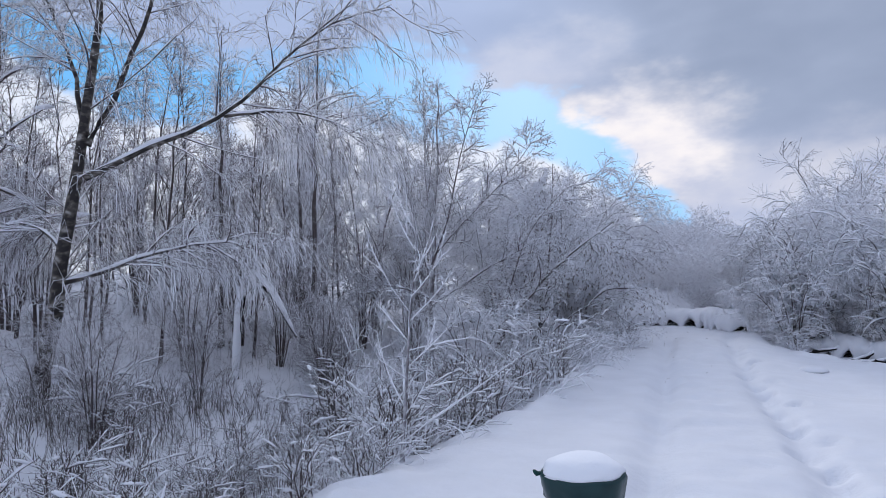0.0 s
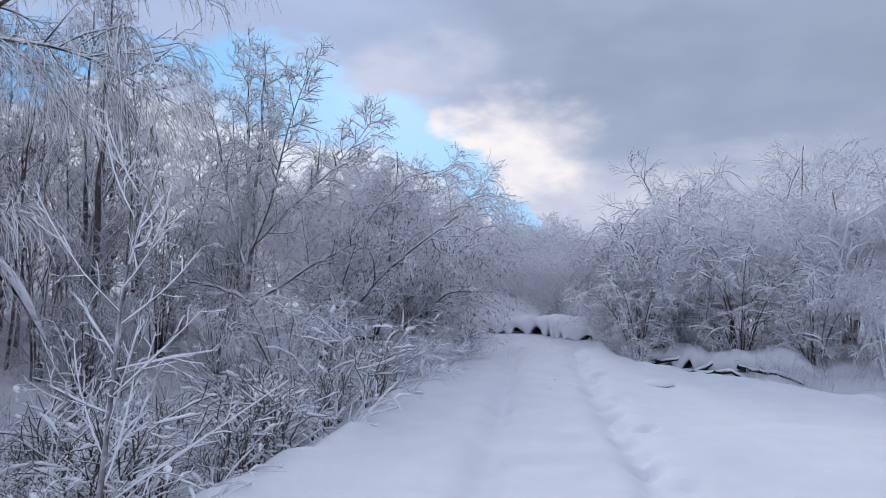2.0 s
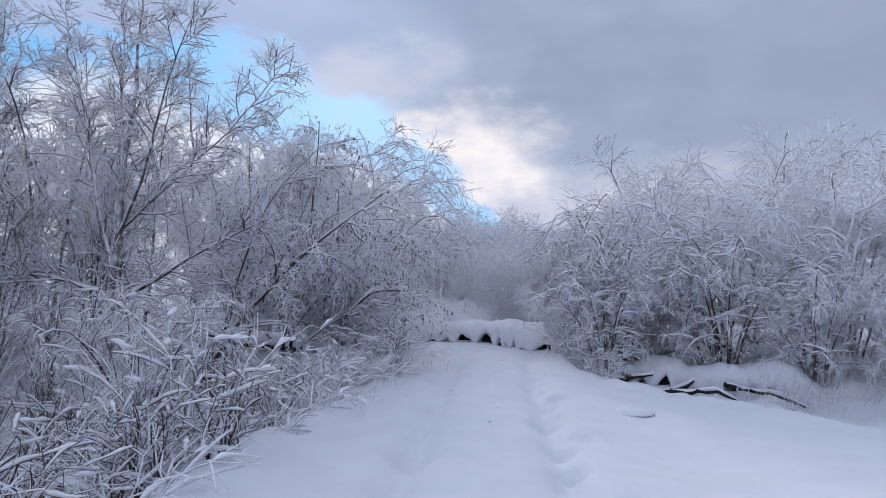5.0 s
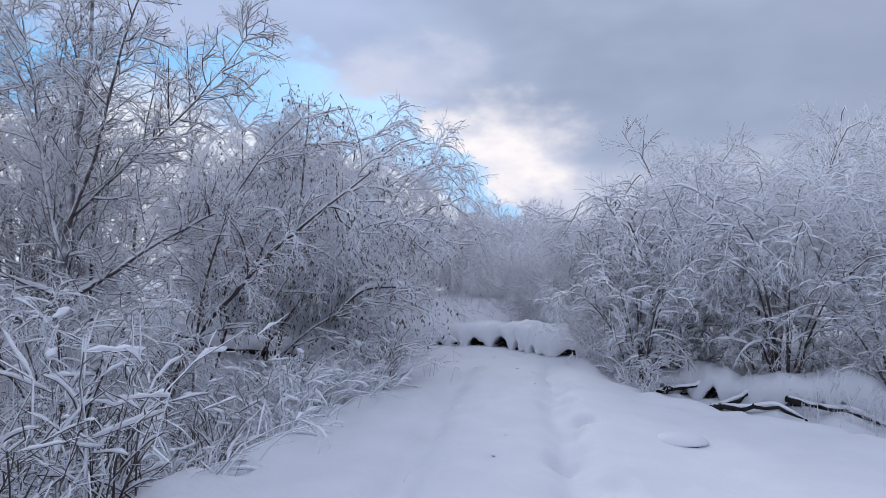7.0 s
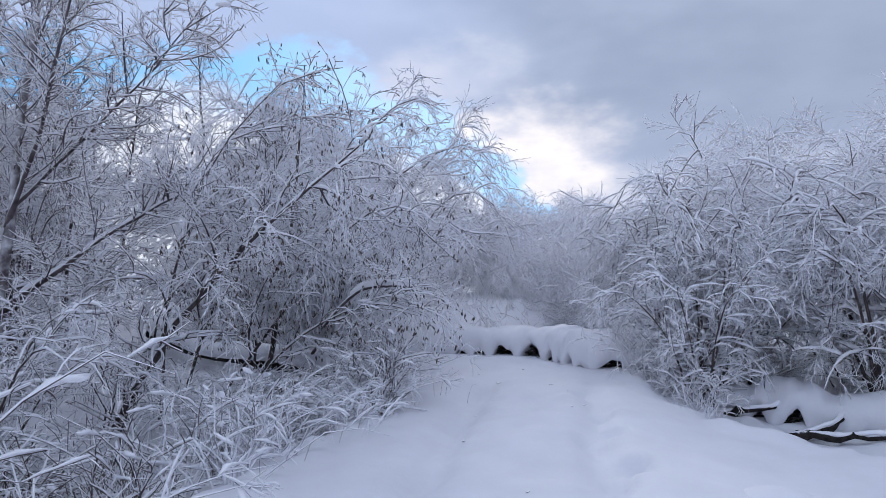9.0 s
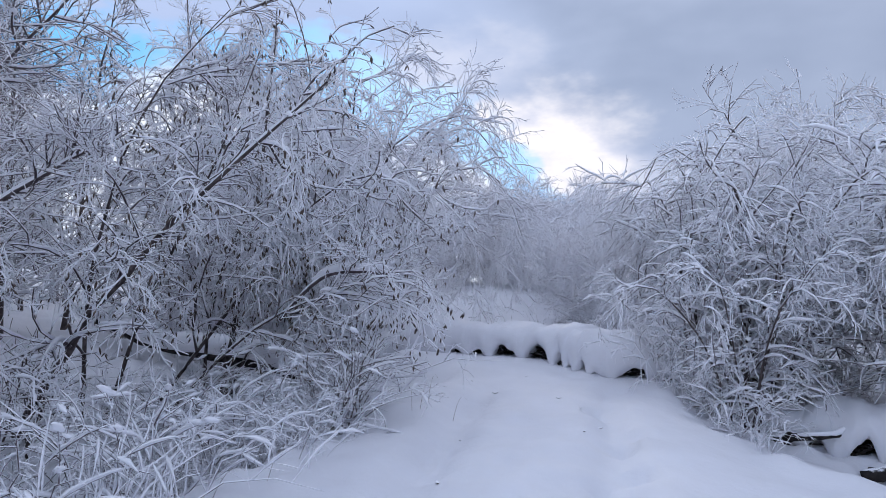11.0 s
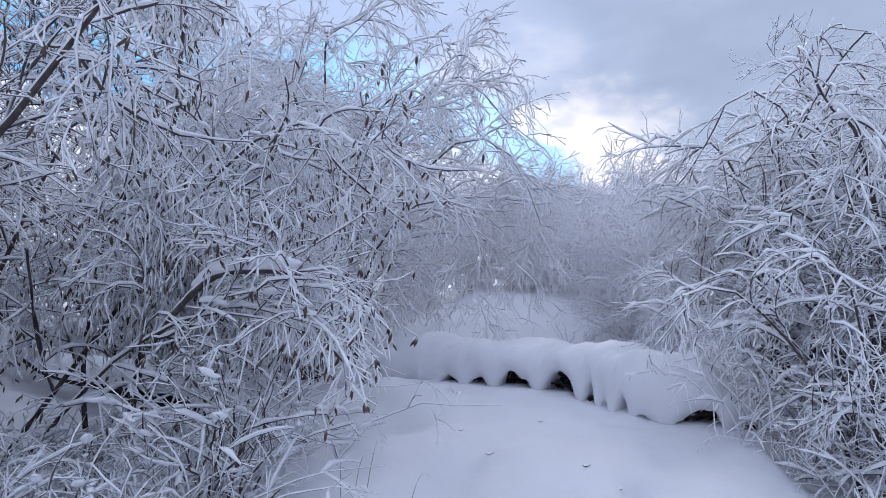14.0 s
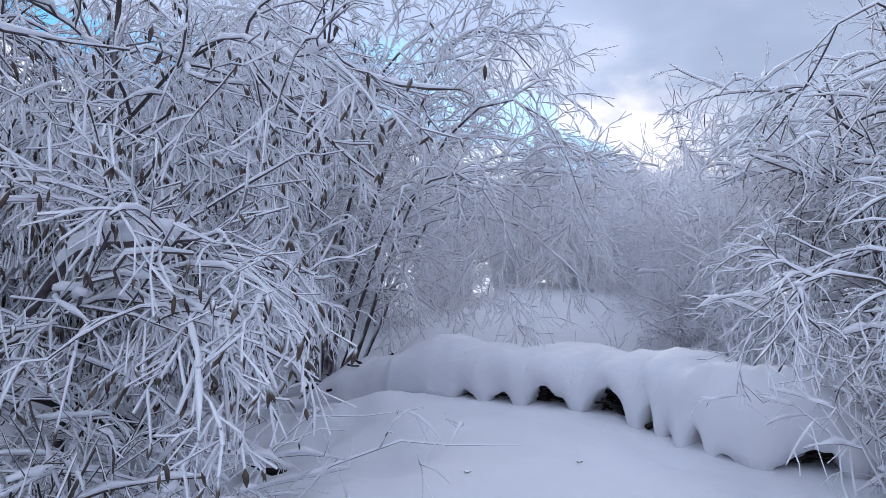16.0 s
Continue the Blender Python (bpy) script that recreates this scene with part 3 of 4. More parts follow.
bush = tree("willow_bush", stems_fan(fan, 8, 3.2, 1.5, arch=0.2), [0.02 + 0.013 * fan.random() for _ in range(8)], BUSH, 24,
            "dense willow bush bowed down by rime and snow", "bush", (BARK, LIMB, TWIG_WHITE), "rime-covered bushes", lumps=60, lump=0.045)
put(bush, 3.5, 20.1, 0, 1.18)
for x, y, a, s in ((3.2, 19.3, 140, 0.88), (5.1, 18.6, 75, 0.95), (-5.3, 20.2, 280, 0.8), (-4.4, 13.8, 10, 0.72), (6.3, 17.5, 120, 0.7), (2.75, 18.6, 310, 0.72), (2.6, 20.6, 60, 0.92)):
    again(bush, x, y, a, s, 0.05)
wide = [dict(BUSH[0], count=7, span=(0.05, 0.97)), dict(BUSH[1], count=6, snow=0, twig=True, thick=0.011, tip=0.008, pts=3), dict(BUSH[2], count=7, pts=2, thick=0.011, tip=0.007)]
# stems and twigs whiter than their rime, distance haze put into the colour
back_bush = tree("willow_bush", stems_fan(fan, 8, 3.2, 1.5, arch=0.25), [0.018 + 0.012 * fan.random() for _ in range(8)], wide, 34,
                 "rime-covered bush drooping to the snow, whitened to imitate haze", "bush", (TWIG_WHITE, TWIG_WHITE, TWIG_THICK), "rime-covered bushes", lumps=30, lump=0.045)
put(back_bush, 3.3, 22.4, 33, 1.05)
for x, y, a, s in ((4.9, 23.6, 180, 1.15), (9.3, 17.3, 20, 1.15), (7.0, 18.3, 250, 1.1), (-8.0, 18.6, 200, 1.15), (3.6, 25.6, 70, 0.95), (-5.3, 26.4, 15, 0.95), (0.6, 31.5, 40, 0.85), (-1.0, 30, 160, 0.8),
                   (2.3, 29.2, 220, 0.85), (8.3, 17.0, 10, 0.75), (11.0, 16.5, 260, 0.95), (7.3, 16.5, 150, 0.6), (8.7, 15.9, 80, 0.65), (10.2, 15.4, 300, 0.7), (-5.9, 25.4, 100, 0.85), (0.9, 27.9, 130, 0.85), (-0.6, 29.4, 60, 0.8), (-2.6, 30.2, 330, 0.9),
                   (1.5, 22.2, 200, 0.78), (0.95, 24.2, 40, 0.78), (0.6, 26.2, 100, 0.8), (-4.6, 29.4, 80, 1.0), (-3.6, 32, 140, 1.1), (-1.6, 31.2, 250, 1.05), (-0.2, 33, 300, 1.1), (1.0, 30.2, 10, 1.05), (-2.4, 35, 60, 1.2), (0.4, 36, 170, 1.2), (-5.6, 31.5, 200, 1.2), (1.8, 34, 190, 0.9), (-1.6, 33.5, 20, 0.9), (4.6, 29, 10, 1.1)):
    again(back_bush, x, y, a, s, 0.05 if y < 24 else 0.4)

thicket = tree("alder_thicket", stems_fan(fan, 7, 5.0, 1.7), [0.025 + 0.02 * fan.random() for _ in range(7)], THICKET, 25,
               "tall rime-grey thicket of bare alder stems", "bush", (LIMB, LIMB, TWIG_WHITE), "thickets in the distance")
put(thicket, 7.5, 23.5)
spots = np.random.default_rng(5)
places = [(11, 21.5), (14, 19.5), (17.5, 18.5), (10.5, 26), (15, 25), (20, 23), (5.5, 27.5), (8.5, 31), (-4.6, 36), (-4.5, 28),
          (-7.5, 26), (-10.5, 23.5), (-13, 20.5), (-10, 19.5), (-12.6, 17), (-7, 33), (-12, 30), (-15.5, 25.5), (-18, 21.5), (-15.2, 17.8), (-21, 28), (-23, 21), (-28, 20),
          (25, 26)]
gloomy = tree("alder_thicket", stems_fan(fan, 7, 5.4, 1.5), [0.025 + 0.02 * fan.random() for _ in range(7)], THICKET, 31,
              "tall dark thicket of bare alder stems, thinly rimed", "bush", (BARK, BARK, TWIG_DARK), "dark thickets on the bank")
put(gloomy, -16.5, 16.0, 0, 0.95)
for x, y in places:
    again(gloomy if x < -12.8 and y < 31 else thicket, x + spots.normal() * 0.6, y + spots.normal() * 0.6, spots.random() * 360, 0.95 + 0.3 * spots.random(), 0.1)
for x, y, s in ((-14.5, 11.2, 0.8), (-17.5, 12.5, 0.9), (-20.5, 15, 1), (-21, 9.5, 1), (-17, 7.5, 0.8)):
    again(gloomy, x, y, spots.random() * 360, s, 0.1)

for x, y, s in ((-9.2, 13.4, 0.6), (-10.8, 12.0, 0.62), (-8.1, 15.6, 0.6), (-11.4, 14.6, 0.7), (-7.4, 17.2, 0.6), (-9.6, 15.2, 0.62)):
    again(gloomy, x, y, spots.random() * 360, s, 0.1)
for x, y, s in ((4.2, 33, 0.62), (1.5, 37, 0.55), (-2.5, 36, 0.6), (-0.4, 40, 0.6), (3.4, 39, 0.65), (-5.0, 33, 0.75), (6.6, 37, 0.8)):
    again(thicket, x, y, spots.random() * 360, s, 0.3)
for k in range(15):
    x, y = -9.5 + 4.6 * spots.random(), 6.0 + 8.5 * spots.random()
    turn, size = spots.random() * 360, 0.26 + 0.14 * spots.random()
    if abs((x - 0.16) * 0.75 + (y - 1.9) * 0.66) > 1.0:
        again(gloomy, x, y, turn, size, 0.1)

# the forked tree on the bank
forked = tree("goat_willow", [
    [(0, 0, -0.2), (0.06, 0, 1.2), (0.12, 0.0, 2.4), (0.3, 0.1, 4.6), (0.35, 0.1, 7.3)],
    [(0.1, 0, 1.9), (-0.35, 0.1, 3.2), (-0.7, 0.2, 4.8), (-1.2, 0.2, 6.8)],
    [(0.12, 0, 2.3), (0.7, -0.1, 3.6), (1.0, -0.2, 5.0), (1.6, -0.2, 6.7)],
    [(0.1, 0, 2.1), (-0.1, 0.4, 3.6), (-0.25, 0.6, 5.4), (-0.3, 0.7, 7.2)],
    [(0.12, 0, 2.5), (1.3, 0.2, 3.7), (2.2, 0.2, 4.5), (3.0, 0.1, 5.5)],
    [(0.05, 0, 1.15), (0.6, -0.1, 1.5), (1.5, -0.2, 2.05), (3.0, -0.2, 2.75)],
    [(0.05, 0, 1.4), (-0.7, -0.2, 1.75), (-1.5, -0.5, 1.8), (-2.3, -0.6, 1.6)],
], [0.08, 0.034, 0.034, 0.032, 0.026, 0.045, 0.03], [
    dict(count=26, span=(0.1, 0.98), length=1.15, spread=52, pull=0.35, wild=0.10, pts=7, thick=0.011, tip=0.0055, sides=4, snow=0.9, fall=0.5),
    dict(count=9, span=(0.12, 1.0), length=0.5, spread=52, pull=0.15, wild=0.14, pts=4, thick=0.008, tip=0.005, sides=3, snow=1.0),
    dict(count=5, span=(0.12, 1.0), length=0.22, spread=48, pull=0.0, wild=0.14, pts=2, thick=0.0078, tip=0.0055, sides=3, twig=True, pods=1100, pod=0.03)], 26,
    "forked goat willow with rising rimed stems and snow-laden side branch", mats=(LIMB, LIMB, TWIG_WHITE), lumps=30, lump=0.04,
    names=["trunk", "limb", "limb", "limb", "limb", "limb", "limb"])
put(forked, -6.2, 15.75)

# the old birch with its long drooping limb
birch = tree("birch_tree", [
    [(0, 0, -0.3), (0.25, 0.1, 1.7), (0.55, 0.15, 2.9), (0.85, 0.2, 4.0), (0.9, 0.3, 6.7), (1.2, 0.4, 10.0)],
    [(0.85, 0.2, 4.0), (1.6, 0.6, 4.5), (2.5, 1.5, 5.1), (3.0, 2.0, 5.6), (3.64, 2.7, 6.95), (4.6, 3.0, 7.6), (5.6, 3.2, 7.6)],
    [(0.4, 0.1, 2.1), (1.1, 0.5, 2.3), (1.9, 0.8, 2.65), (3.1, 1.1, 2.85), (3.9, 1.3, 2.6)],
    [(0.9, 0.2, 4.6), (1.3, 0.6, 5.8), (1.9, 0.8, 7.6), (2.3, 0.9, 9.6)],
    [(0.87, 0.2, 4.8), (0.3, 0.4, 6.2), (-0.6, 0.6, 7.6), (-1.5, 0.6, 8.7)],
    [(0.5, 0.1, 2.6), (-0.2, 0.3, 3.1), (-1.4, 0.6, 3.4), (-2.6, 0.6, 3.2)],
    [(2.7, 1.7, 5.3), (3.6, 2.0, 5.4), (4.6, 2.3, 5.2), (5.4, 2.6, 4.6)],
], [0.15, 0.055, 0.04, 0.06, 0.05, 0.04, 0.03], [
    dict(count=22, span=(0.2, 1.0), length=1.7, spread=44, pull=-0.3, wild=0.10, pts=6, thick=0.016, tip=0.006, sides=4, snow=0.9, fall=0.4),
    dict(count=8, span=(0.1, 1.0), length=0.95, spread=42, pull=-1.8, wild=0.08, pts=4, thick=0.008, tip=0.004, sides=3, twig=True),
    dict(count=5, span=(0.15, 1.0), length=0.75, spread=34, pull=-2.4, wild=0.06, pts=3, thick=0.0065, tip=0.0035, sides=3, twig=True, pods=300)], 27,
    "old birch with mottled bark and long drooping rimed limb", mats=(BIRCH, LIMB, TWIG), lumps=20, lump=0.04,
    names=["trunk", "limb", "limb", "limb", "limb", "limb", "limb"])
put(birch, -10.8, 8.3)

# a pine at the edge of the bank
pine = tree("pine_tree", [[(0, 0, -0.2), (0.1, 0.0, 2.5), (0.0, 0.1, 5.5), (0.1, 0.1, 8.5)]], [0.12], [
    dict(count=16, span=(0.35, 1.0), length=2.1, spread=75, pull=-0.5, wild=0.07, pts=6, thick=0.03, tip=0.008, sides=5, snow=1.3, fall=0.5),
    dict(count=9, span=(0.25, 1.0), length=0.6, spread=45, pull=-0.4, wild=0.1, pts=4, thick=0.009, tip=0.005, sides=3, snow=2.0),
    dict(count=22, span=(0.1, 1.0), length=0.11, spread=50, pull=-0.1, wild=0.05, pts=2, thick=0.004, tip=0.002, sides=3, twig=True, fall=0.1)], 33,
    "pine with snow-laden drooping boughs", mats=(BARK, BARK, NEEDLE), lumps=60, lump=0.09)
put(pine, -14.2, 9.6)

# slim trees on the rising bank
slim = tree("young_alder", [[(0, 0, -0.2), (0.1, 0.05, 2.5), (0.05, 0.1, 5.5), (0.25, 0.1, 9.0)]], [0.085], SLIM, 28,
            "slim straight young alder with rimed twigs", mats=(BARK, LIMB, TWIG), group="slim trees on the bank")
put(slim, -9.0, 14.5)
bare = tree("young_alder", [[(0, 0, -0.2), (0.2, 0.0, 2.2), (0.15, 0.15, 4.5), (0.5, 0.1, 7.4)]], [0.045], [
    dict(SLIM[0], count=21, span=(0.15, 1.0), length=1.45), dict(SLIM[1], count=7), SLIM[2]], 29,
    "slim bare young alder with dark stem", mats=(BARK, BARK, TWIG_DARK), group="slim trees on the bank")
put(bare, -11.8, 12.2)
for x, y, s in ((-13.2, 14.5, 1.0), (-12.4, 16.0, 1.05), (-14.6, 13.0, 0.95), (-15.4, 15.2, 1.1), (-16.5, 12.0, 1.0), (-11.0, 16.5, 0.9), (-9.8, 17.5, 1.0), (-13.8, 18.4, 1.1),
                (-17.5, 17.0, 1.15), (-18.5, 14.0, 1.1), (-20, 19, 1.2), (-22, 16, 1.2), (-14.5, 9.5, 1.0), (-16.8, 9.0, 1.1), (-19.5, 10.5, 1.1),
                (-10.2, 21.5, 1.1), (-16, 22, 1.2), (-22, 12, 1.2), (-25, 15, 1.2), (-8.2, 20.4, 1.0),
                (-10.6, 14.2, 0.85), (-12.0, 18.2, 0.95), (-13.0, 11.0, 0.9), (-15.8, 13.6, 1.0), (-17.2, 15.4, 1.0), (-9.3, 16.2, 0.8), (-11.3, 15.2, 0.9),
                (-14.2, 16.6, 1.0), (-19, 16.2, 1.1), (-21, 13.5, 1.1), (-23, 18.5, 1.2), (-18, 11.8, 1.0), (-16, 20, 1.1), (-7.6, 18.6, 0.85)):
    again(bare, x, y, spots.random() * 360, s * (0.9 + 0.2 * spots.random()), 0.0, spots.normal() * 3)
for x, y, s in ((-12.6, 20.0, 1.0), (-10.0, 15.6, 0.9), (-11.8, 14.4, 0.95), (-17, 25.5, 1.1), (-22, 21.5, 1.1), (-27, 18, 1.1), (-10.6, 28, 1.0)):
    again(slim, x, y, spots.random() * 360, s, 0.0, spots.normal() * 2)

# saplings with brush-like white shoots beside the track
sapling = tree("sapling", [[(0, 0, -0.15), (0.05, 0.02, 0.8), (0.12, 0.04, 1.6), (0.22, 0.06, 2.5)]], [0.026], [
    dict(count=16, span=(0.08, 1.0), length=1.25, spread=56, pull=0.3, wild=0.08, pts=6, thick=0.0075, tip=0.0045, sides=5, snow=0.8, fall=0.6),
    dict(count=6, span=(0.2, 1.0), length=0.28, spread=44, pull=0.1, wild=0.10, pts=4, thick=0.0062, tip=0.0042, sides=4, twig=True),
    dict(count=2, span=(0.3, 1.0), length=0.1, spread=42, pull=0.1, wild=0.06, pts=2, thick=0.006, tip=0.0045, sides=3, twig=True)], 30,
    "sapling with thick white rime on all shoots", "sapling", (LIMB, TWIG_WHITE, TWIG_WHITE), "rimed saplings")
put(sapling, -2.9, 6.6, 0, 1.0)
for x, y, a, s in ((-4.1, 7.6, 90, 0.7), (-4.7, 9.6, 300, 0.75), (-3.0, 10.6, 75, 0.5), (-3.7, 12.4, 250, 0.6), (-5.0, 11.6, 10, 0.7), (-2.6, 14.2, 140, 0.45)):
    again(sapling, x, y, a, s, 0, spots.normal() * 5)

# low undergrowth
low = []
# the last kind has dark stems, left unrimed to paint in the bank's shade
for k, (many, h, sp, pull, mat) in enumerate(((7, 0.85, 0.85, -0.5, TWIG_WHITE), (6, 1.1, 0.75, -0.5, TWIG), (8, 0.55, 0.95, -0.7, TWIG_WHITE), (9, 1.0, 0.45, 0.0, BARK))):
    rng = np.random.default_rng(40 + k)
    low.append(tree("low_shrub", stems_fan(rng, many, h, sp, arch=0.22), [0.009 + 0.005 * rng.random() for _ in range(many)], [
        dict(count=4, span=(0.12, 1.0), length=0.55, spread=52, pull=pull * 0.5, wild=0.09, pts=5, thick=0.0085, tip=0.0055, sides=3, twig=True, snow=1.5, least=0.006),
        dict(count=3, span=(0.15, 1.0), length=0.22, spread=52, pull=pull * 0.4, wild=0.14, pts=3, thick=0.005, tip=0.0035, sides=3, twig=True)], 50 + k,
        "low weedy shrub with dark stems above the snow, darkened for the bank's shade" if k == 3 else "low snow-bowed shrub with crossing rimed stems", "shrub", (LIMB, LIMB, mat),
        "low shrubs along the verge", lumps=4 if k == 3 else 8, lump=0.03, fine=True))
rng = np.random.default_rng(77)
first = set()
beside_pile = [(1.75, 18.7), (2.05, 18.35), (2.3, 18.8), (1.9, 18.95), (2.5, 18.15)]
for k in range(267):
    j = int(rng.integers(0, 3))
    if k < 125:
        y = 4.5 + 14.5 * rng.random()
        off = 0.15 + 3.2 * rng.random() ** 1.4
        x = float(left_edge(y)) - off
        j = 3 if rng.random() < (0.75 if y < 9.5 else 0.22) else j
    elif k < 150:
        y = 16.6 + 5.0 * rng.random()
        x = float(right_edge(y)) + 0.15 + 1.6 * rng.random() ** 1.3
        if x > 2.8 and y < 19.2:
            x, y = 2.6 + 2 * rng.random(), 20 + 2 * rng.random()
    elif k < 180:
        x, y = -14 + 10.5 * rng.random(), 3.2 + 11 * rng.random()
        j = 3 if rng.random() < 0.7 else j
    elif k < 196:
        x, y = 5.6 + 8 * rng.random(), 17.0 + 2.5 * rng.random()
    else:
        x, y = (-5.4 if rng.random() < 0.5 else 0.7) + 1.2 * rng.random(), 22.5 + 6 * rng.random()
    if k >= 262:
        (x, y), j = beside_pile[k - 262], k % 2
    elif k >= 246:
        x, y, j = -3.4 + 2.0 * rng.random(), 15.6 + 1.8 * rng.random(), int(rng.integers(0, 3))
    elif k >= 212:
        y = 6 + 8 * rng.random()
        x, j = float(left_edge(y)) - 0.6 - 2.6 * rng.random(), 3 if rng.random() < 0.5 else 1
    elif k >= 202:
        x, y, j = -9.5 + 6.3 * rng.random(), 2.5 + 5 * rng.random(), 3 if rng.random() < 0.75 else 1
    if -4.2 < x < -0.8 and 17.4 < y < 20.4:
        x, y = x - 3.2, y + 2.0
    s = (0.55 + 0.75 * rng.random()) * (0.7 if x > 1 and y < 19 else 0.8 if -3.5 < x < 1 and 12 < y < 19 else 1.0)
    if abs((x - 0.1) * 0.75 + (y - 1.2) * 0.66) < 0.9 and y > 4:
        s *= 0.55
    if j in first:
        again(low[j], x, y, rng.random() * 360, s, 0.02)
    else:
        put(low[j], x, y, rng.random() * 360, s, 0.02)
        first.add(j)


# ---- snow-covered brushwood pile across the track ----
def closed_log(points, radius, sides=10, taper=0.8, seed=0):
    """A log along points, with cut ends and slightly uneven bark."""
    r = np.random.default_rng(seed)
    p = line(points, 10)
    p[1:-1] += r.normal(size=(8, 3)) * radius * 0.35
    rad = radius * (1 + 0.12 * r.normal(size=10)) * np.linspace(1.1, taper, 10)
    v, q = tubes(p[None], rad[None], sides)
    bm = bmesh.new()
    vs = [bm.verts.new(c) for c in v]
    for f in q:
        bm.faces.new([vs[i] for i in f])
    bm.faces.new(vs[:sides][::-1])
    bm.faces.new(vs[-sides:])
    bmesh.ops.recalc_face_normals(bm, faces=bm.faces)
    return bm


def heap(name, label, front, high, gap, count, thick, loose, seed, step, open_at):
    """A long heap of branches under a rounded snow cap whose front edge hangs in lobes, with dark hollows between them. front: its
    foot, as seen from the track; step: the lobes' usual spacing; open_at: how often there is a hollow, from the first end to the last."""
    front = np.array(front, float)
    run = np.concatenate([[0], np.cumsum(np.linalg.norm(np.diff(front, axis=0), axis=1))])
    r = np.random.default_rng(60 + seed)
    knots, arch = [0.0], []
    while knots[-1] < run[-1]:
        s = knots[-1] / run[-1]
        hollow = r.random() < open_at[0] + (open_at[1] - open_at[0]) * s
        arch.append(gap * (0.4 + 1.0 * r.random()) if hollow else 0.0)
        knots.append(knots[-1] + step * (0.5 + 1.0 * r.random()) * (1.0 if hollow else 0.7))

    def foot(s):
        u = s * run[-1]
        p = np.array([np.interp(u, run, front[:, 0]), np.interp(u, run, front[:, 1])])
        a, b = max(u - 0.2, 0), min(u + 0.2, run[-1])
        t = np.array([np.interp(b, run, front[:, k]) - np.interp(a, run, front[:, k]) for k in range(2)])
        t = t / max(np.linalg.norm(t), 1e-6)
        return p, np.array([t[1], -t[0]])

    def wave(s, row, scale):
        return float(soft_noise(np.array(s * run[-1] * 11), np.array(row + seed), scale, 31 + seed))

    def hollow_at(s):
        """The height of the ragged hollow below the cap, and how far into it this place lies."""
        u = s * run[-1] + 0.06 * wave(s, 7.5, 0.6)
        k = min(max(int(np.searchsorted(knots, u)) - 1, 0), len(arch) - 1)
        w = min(max((u - knots[k]) / (knots[k + 1] - knots[k]), 0), 1)
        skew = 0.65 + 0.8 * ((k * 7 + seed) % 5) / 4
        v = min(max((w - 0.09) / 0.82, 0), 1) ** skew
        h = arch[k] * math.sin(math.pi * v) ** 0.8
        return h + (0.18 * wave(s, 9.5, 1.0) * min(h / 0.08, 1)), math.sin(math.pi * w)

    root = tagged(new(name), label, "brush pile")
    mid, _ = foot(0.5)
    root.location = (mid[0], mid[1], gz(*mid))
    o = np.array(root.location)
    rows_n, prof = int(run[-1] * 60), 22
    cap = np.empty((rows_n, prof, 3))
    for i in range(rows_n):
        s = i / (rows_n - 1)
        p, face = foot(s)
        fade = float(smooth(np.array(s), 0.0, 0.12) * smooth(np.array(s), 1.0, 0.86))
        n2, n3 = wave(s, 2.5, 0.16), wave(s, 4.5, 0.85)
        h, inside = hollow_at(s)
        z0 = gz(*(p + face * 0.1))
        lip = z0 + (h - 0.03 + 0.03 * n3) * fade - 0.02
        top = z0 + (high * (0.82 + 0.55 * s) + 0.10 * n2 - 0.01 * inside) * (0.25 + 0.75 * fade)
        top = max(top, lip + 0.16)
        out = 0.02 - 0.03 * inside + 0.05 * n3
        for j in range(prof):
            if j < 5:
                w = j / 4
                off, z = -0.55 + (0.52 + out) * w, lip + 0.06 * (1 - w)
            elif j < 13:
                w = (j - 4) / 8 * math.pi / 2
                even = math.sin(w)
                off, z = out * (1 - even) ** 2.5 + 0.05 * even - 0.03 + 0.07 * math.sin(2 * w) - 0.42 * (1 - math.cos(w)), lip + (top - lip) * math.sin(w)
            else:
                w = (j - 12) / 9
                off = -0.40 - 1.4 * w
                q = p + face * off
                z = top + (gz(*q) - 0.12 - top) * float(smooth(np.array(w), 0.1, 1.0))
            q = p + face * off
            bumps = 0.07 * float(soft_noise(np.array(q[0]), np.array(q[1]), 3.4, 35)) + 0.13 * float(soft_noise(np.array(q[0]), np.array(q[1]), 1.5, 36)) + 0.05 * float(soft_noise(np.array(q[0]), np.array(q[1]), 7.5, 37))
            cap[i, j] = (q[0], q[1], z + (bumps if j > 5 else 0))
    cq = np.arange(rows_n * prof).reshape(rows_n, prof)
    cfaces = np.stack([cq[:-1, :-1], cq[1:, :-1], cq[1:, 1:], cq[:-1, 1:]], -1).reshape(-1, 4)
    part("snow_cap", (cap.reshape(-1, 3) - o, cfaces), SNOW, root, "thick rounded snow cap with drooping lobes")
    for k in range(count):
        p, face = foot(0.03 + 0.94 * r.random())
        side = np.array([-face[1], face[0]])
        c = p + face * (loose - 0.07 - 0.24 * r.random())
        z = gz(*c) + gap * r.random() ** 1.2
        a = r.normal() * 0.55
        w = side * math.cos(a) + face * math.sin(a)
        half = (0.10 + 0.2 * r.random()) * (1 + 14 * (thick - 0.02))
        e0, e1 = c - w * half, c + w * half
        lift = r.normal() * 0.09
        pts = [tuple(np.array(q) - o) for q in ((e0[0], e0[1], z - lift), (c[0], c[1], z + 0.02), (e1[0], e1[1], z + lift))]
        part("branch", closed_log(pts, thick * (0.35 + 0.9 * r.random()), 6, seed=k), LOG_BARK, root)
    return root


